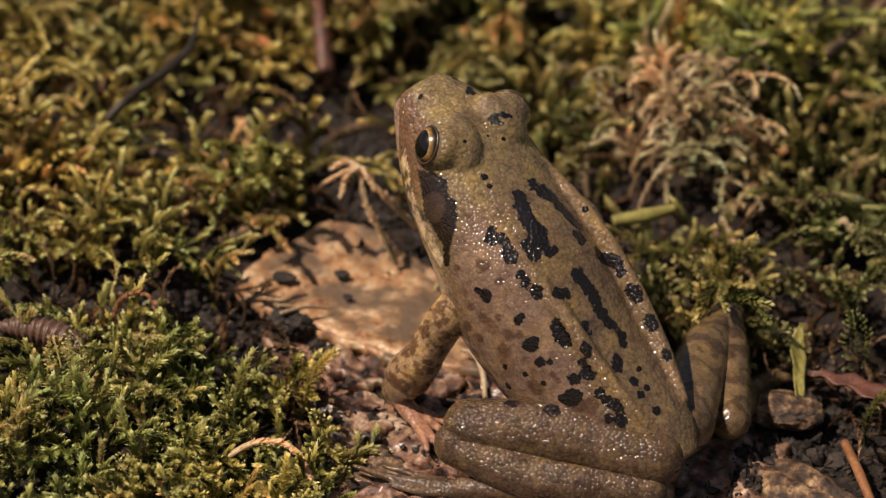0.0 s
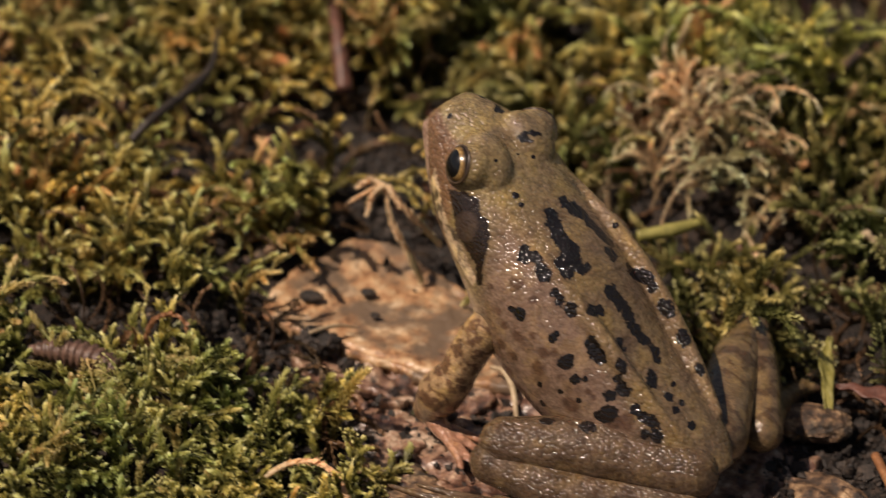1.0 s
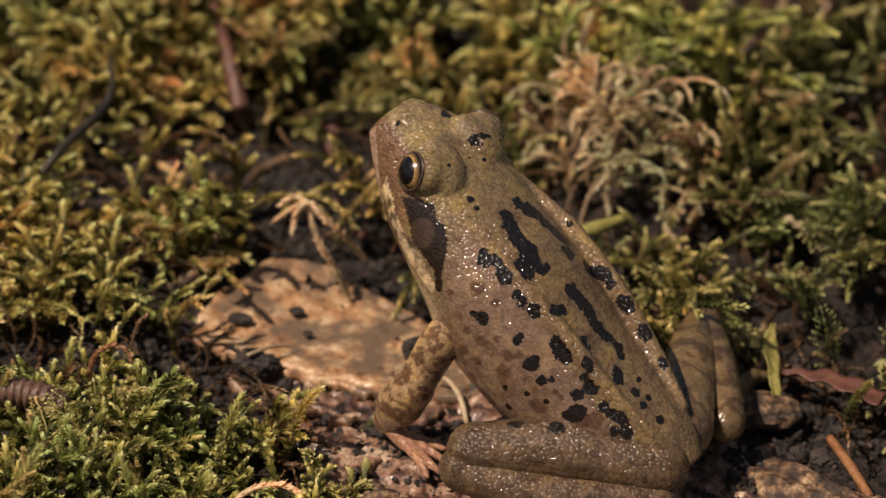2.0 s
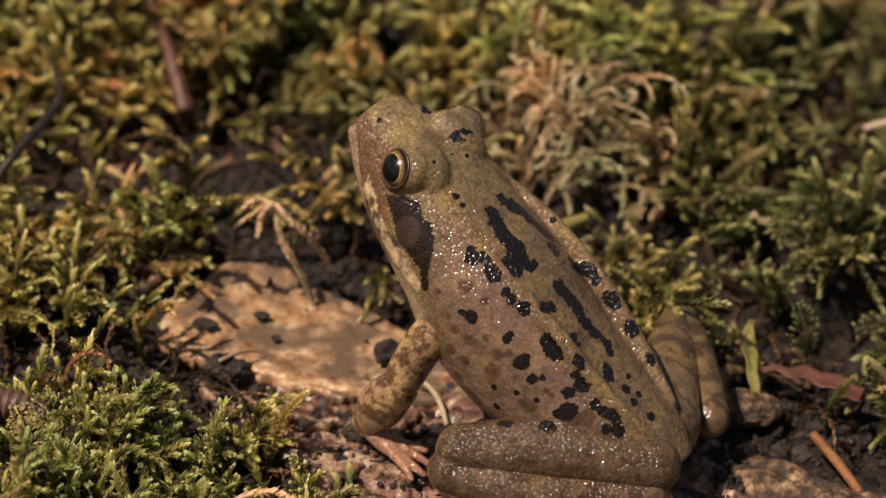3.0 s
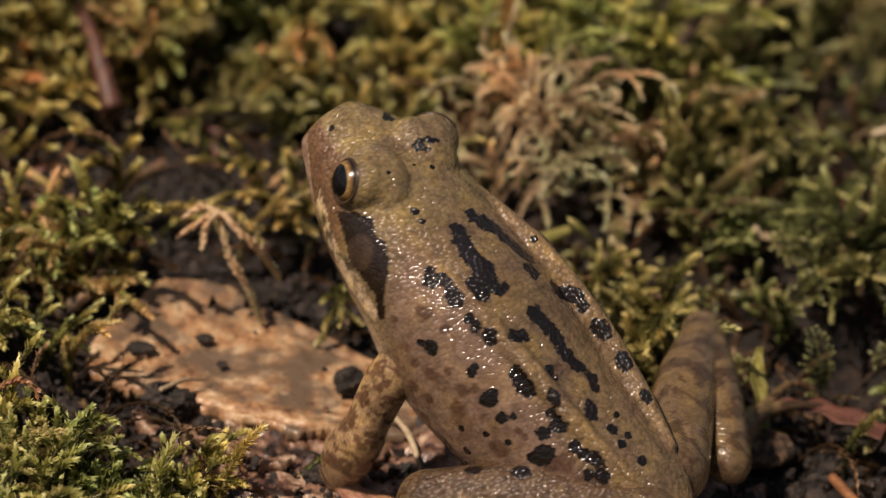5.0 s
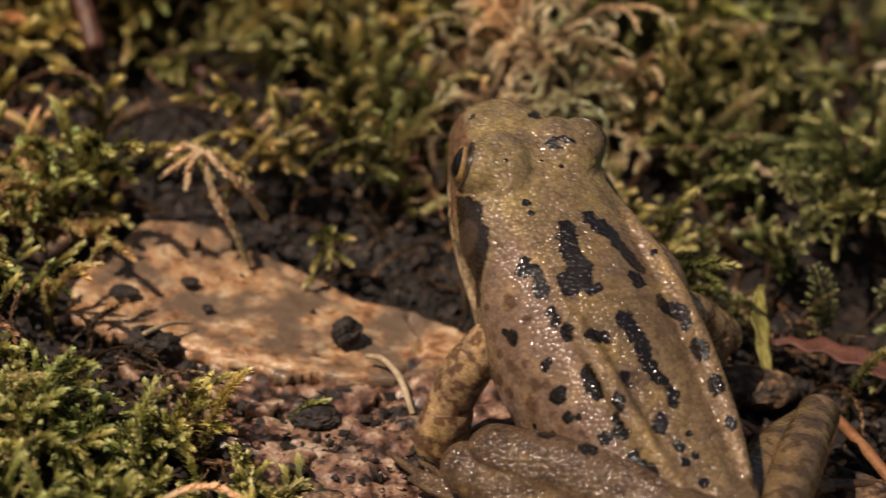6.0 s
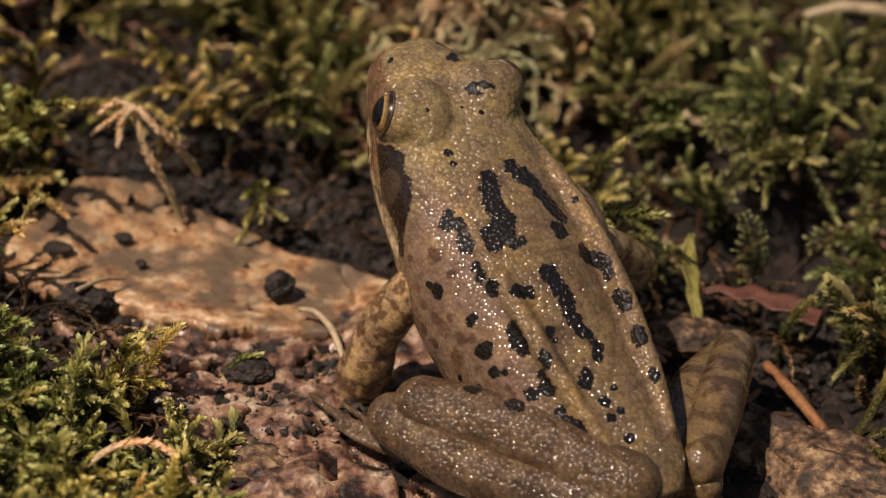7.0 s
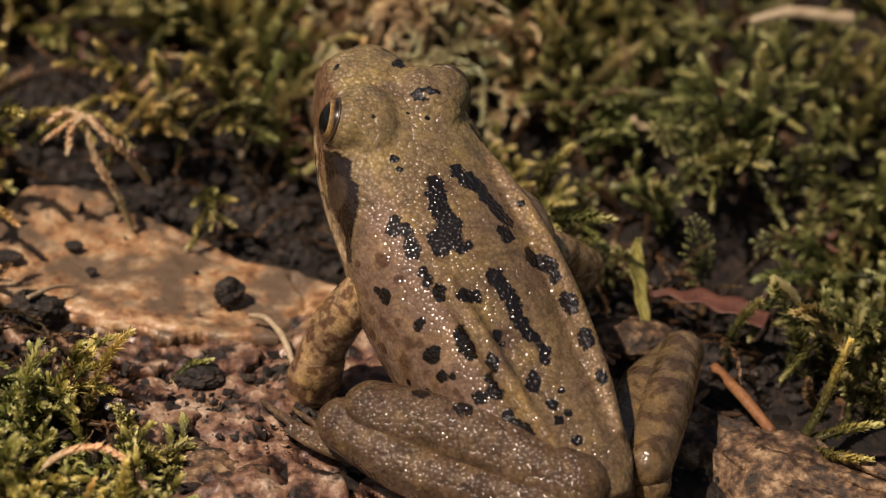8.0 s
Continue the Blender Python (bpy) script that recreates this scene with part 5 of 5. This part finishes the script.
def motions():
    rows = [
        (0, pose(0.04882, -0.03390, -0.00083, 0.87, -0.22, 148.86)),
        (0.5, pose(0.04864, -0.03377, -0.00095, 0.93, -0.19, 148.82)),
        (1, pose(0.04899, -0.03473, 0.00005, 0.55, -0.41, 149.41)),
        (1.5, pose(0.04973, -0.03405, -0.00017, 0.26, -0.31, 148.46)),
        (3, pose(0.04932, -0.03421, 0.00031, -0.27, 0.32, 147.21)),
        (3.5, pose(0.04922, -0.03449, 0.00060, -0.38, 0.36, 147.24)),
        (4, pose(0.04921, -0.03461, 0.00083, -0.36, 0.08, 147.51)),
        (4.8, pose(0.04921, -0.03461, 0.00083, -0.36, 0.08, 147.51)),
        (5.3, pose(0.05298, -0.04487, 0.00230, -7.0, 19.0, 122.0)),
        (5.5, pose(0.05880, -0.04744, 0.00015, 3.83, 16.32, 127.79)),
        (5.6, pose(0.05861, -0.04945, -0.00032, 2.86, 14.04, 122.80)),
        (5.7, pose(0.05753, -0.04948, -0.00156, 3.39, 17.63, 122.69)),
        (6, pose(0.05954, -0.05044, -0.00218, -1.29, 13.16, 117.71)),
        (6.5, pose(0.05910, -0.04685, -0.00398, -3.47, 7.79, 119.49)),
        (7, pose(0.05897, -0.04661, -0.00415, -3.11, 7.68, 119.94)),
        (7.5, pose(0.05898, -0.04663, -0.00413, -3.28, 7.46, 119.89)),
        (8, pose(0.05906, -0.04618, -0.00442, -3.65, 7.51, 119.81)),
    ]
    walk(frog, rows)
    rest = Matrix.Identity(4)
    # the turn: legs and arms fold under the lowered body
    walk(left_thigh, [(0, rest), (5.1, rest), (5.5, swing((-10.5, 3.5, 7.5), (11.5, 18.5, 9), (-10.5, 3.5, 9.5), (9, 21, 17))), (5.7, swing((-10.5, 3.5, 7.5), (11.5, 18.5, 9), (-10.5, 3.5, 9), (13, 18.5, 14.5))), (8, swing((-10.5, 3.5, 7.5), (11.5, 18.5, 9), (-10.5, 3.5, 9), (13, 18.5, 14.5)))])
    shin = swing((12, 19.5, 7.5), (-12, 4, 5.5), (13.5, 19.5, 13.5), (-11.5, 4.5, 9.0))
    walk(left_shin, [(0, rest), (5.1, rest), (5.5, swing((12, 19.5, 7.5), (-12, 4, 5.5), (6, 22, 9.5), (-14, 4, 6))), (5.7, shin), (8, shin)])
    foot = swing((-12.5, 5, 3.5), (24, 29, 0.8), (-11.5, 6, 7.0), (29.5, 23.5, 10.2))
    walk(left_foot, [(0, rest), (5.1, rest), (5.5, swing((-12.5, 5, 3.5), (24, 29, 0.8), (-14, 5, 4.5), (15, 38, 4))), (5.7, foot), (8, foot)])
    up = swing((19, 10.0, 27), (25.5, 13.8, 11.5), (21, 11.0, 27.5), (26.5, 15.6, 14.5))
    fore = swing((25.5, 13.8, 11.5), (30.3, 13.5, 3.4), (26.5, 15.4, 14.2), (30.0, 15.5, 7.0))
    walk(left_upper_arm, [(0, rest), (5.1, rest), (5.5, up), (8, up)])
    walk(left_forearm, [(0, rest), (5.1, rest), (5.5, fore), (8, fore)])
    palm = swing((30.3, 13.5, 3), (19.5, 16, 0.9), (30.3, 13.5, 3), (19.5, 16.5, -2.0))
    walk(left_hand, [(0, rest), (5.1, rest), (5.5, palm), (8, palm)])
    # the hind leg lifted in the turn
    thigh = swing((-8, -6, 8), (3.8, -28, 9.2), (-6, -5, 6.0), (7.0, -24.5, 8.0))
    lower = swing((4.2, -29.5, 9.4), (-10.4, -13.8, 6.0), (4.3, -23.7, 11.2), (-11.8, -5.6, 7.6))
    walk(right_thigh, [(0, rest), (4.9, rest), (5.25, swing((-8, -6, 8), (3.8, -28, 9.2), (-8, -6, 10), (-1, -22, 26))), (5.45, thigh), (8, thigh)])
    walk(right_shin, [(0, rest), (4.9, rest), (5.25, swing((4.2, -29.5, 9.4), (-10.4, -13.8, 6.0), (-1, -23, 26), (-11, -17, 8))), (5.45, lower), (8, lower)])
    sole = swing((-10.2, -15, 4.6), (-4, -32, 1.3), (-11, -7.5, 5.4), (2, -22, 3.4))
    walk(right_foot, [(0, rest), (4.9, rest), (5.25, swing((-10.2, -15, 4.6), (-4, -32, 1.3), (-11, -17, 7), (0, -34, 8))), (5.45, sole), (8, sole)])
    # the fore foot that wipes over the head
    arm = swing((19, -10.0, 27), (25.5, -13.8, 11.5), (14, -7.0, 24), (20, -22.5, 26))
    wipe = swing((25.5, -13.8, 11.5), (30.3, -13.5, 3.4), (20, -22.0, 26), (34, -16, 40))
    set_down = swing((19, -10.0, 27), (25.5, -13.8, 11.5), (17, -8.0, 27), (21.0, -20.0, 17.5))
    fore_down = swing((25.5, -13.8, 11.5), (30.3, -13.5, 3.4), (21.0, -19.5, 17.0), (28.0, -17.0, 8.0))
    walk(right_upper_arm, [(0, rest), (5.3, rest), (5.6, arm), (5.75, arm), (6.0, set_down), (8, set_down)])
    walk(right_forearm, [(0, rest), (5.3, rest), (5.6, wipe), (5.75, wipe), (6.0, fore_down), (8, fore_down)])
    # the clod that the fore foot pushes
    a, b = pose(0.0190, -0.0092, 0.0018), pose(0.0200, -0.0110, 0.0018, 0, 8, 25)
    walk(clod, [(0, a), (5.0, a), (5.3, b), (8, b)])


def swing(p0, p1, q0, q1):
    """The move, in metres, that carries the line p0 to p1 (millimetres) onto q0 towards q1."""
    a, b = (Vector(p1) - Vector(p0)), (Vector(q1) - Vector(q0))
    turn = a.rotation_difference(b).to_matrix().to_4x4()
    return Matrix.Translation(Vector(q0) / 1000) @ turn @ Matrix.Translation(-Vector(p0) / 1000)


motions()
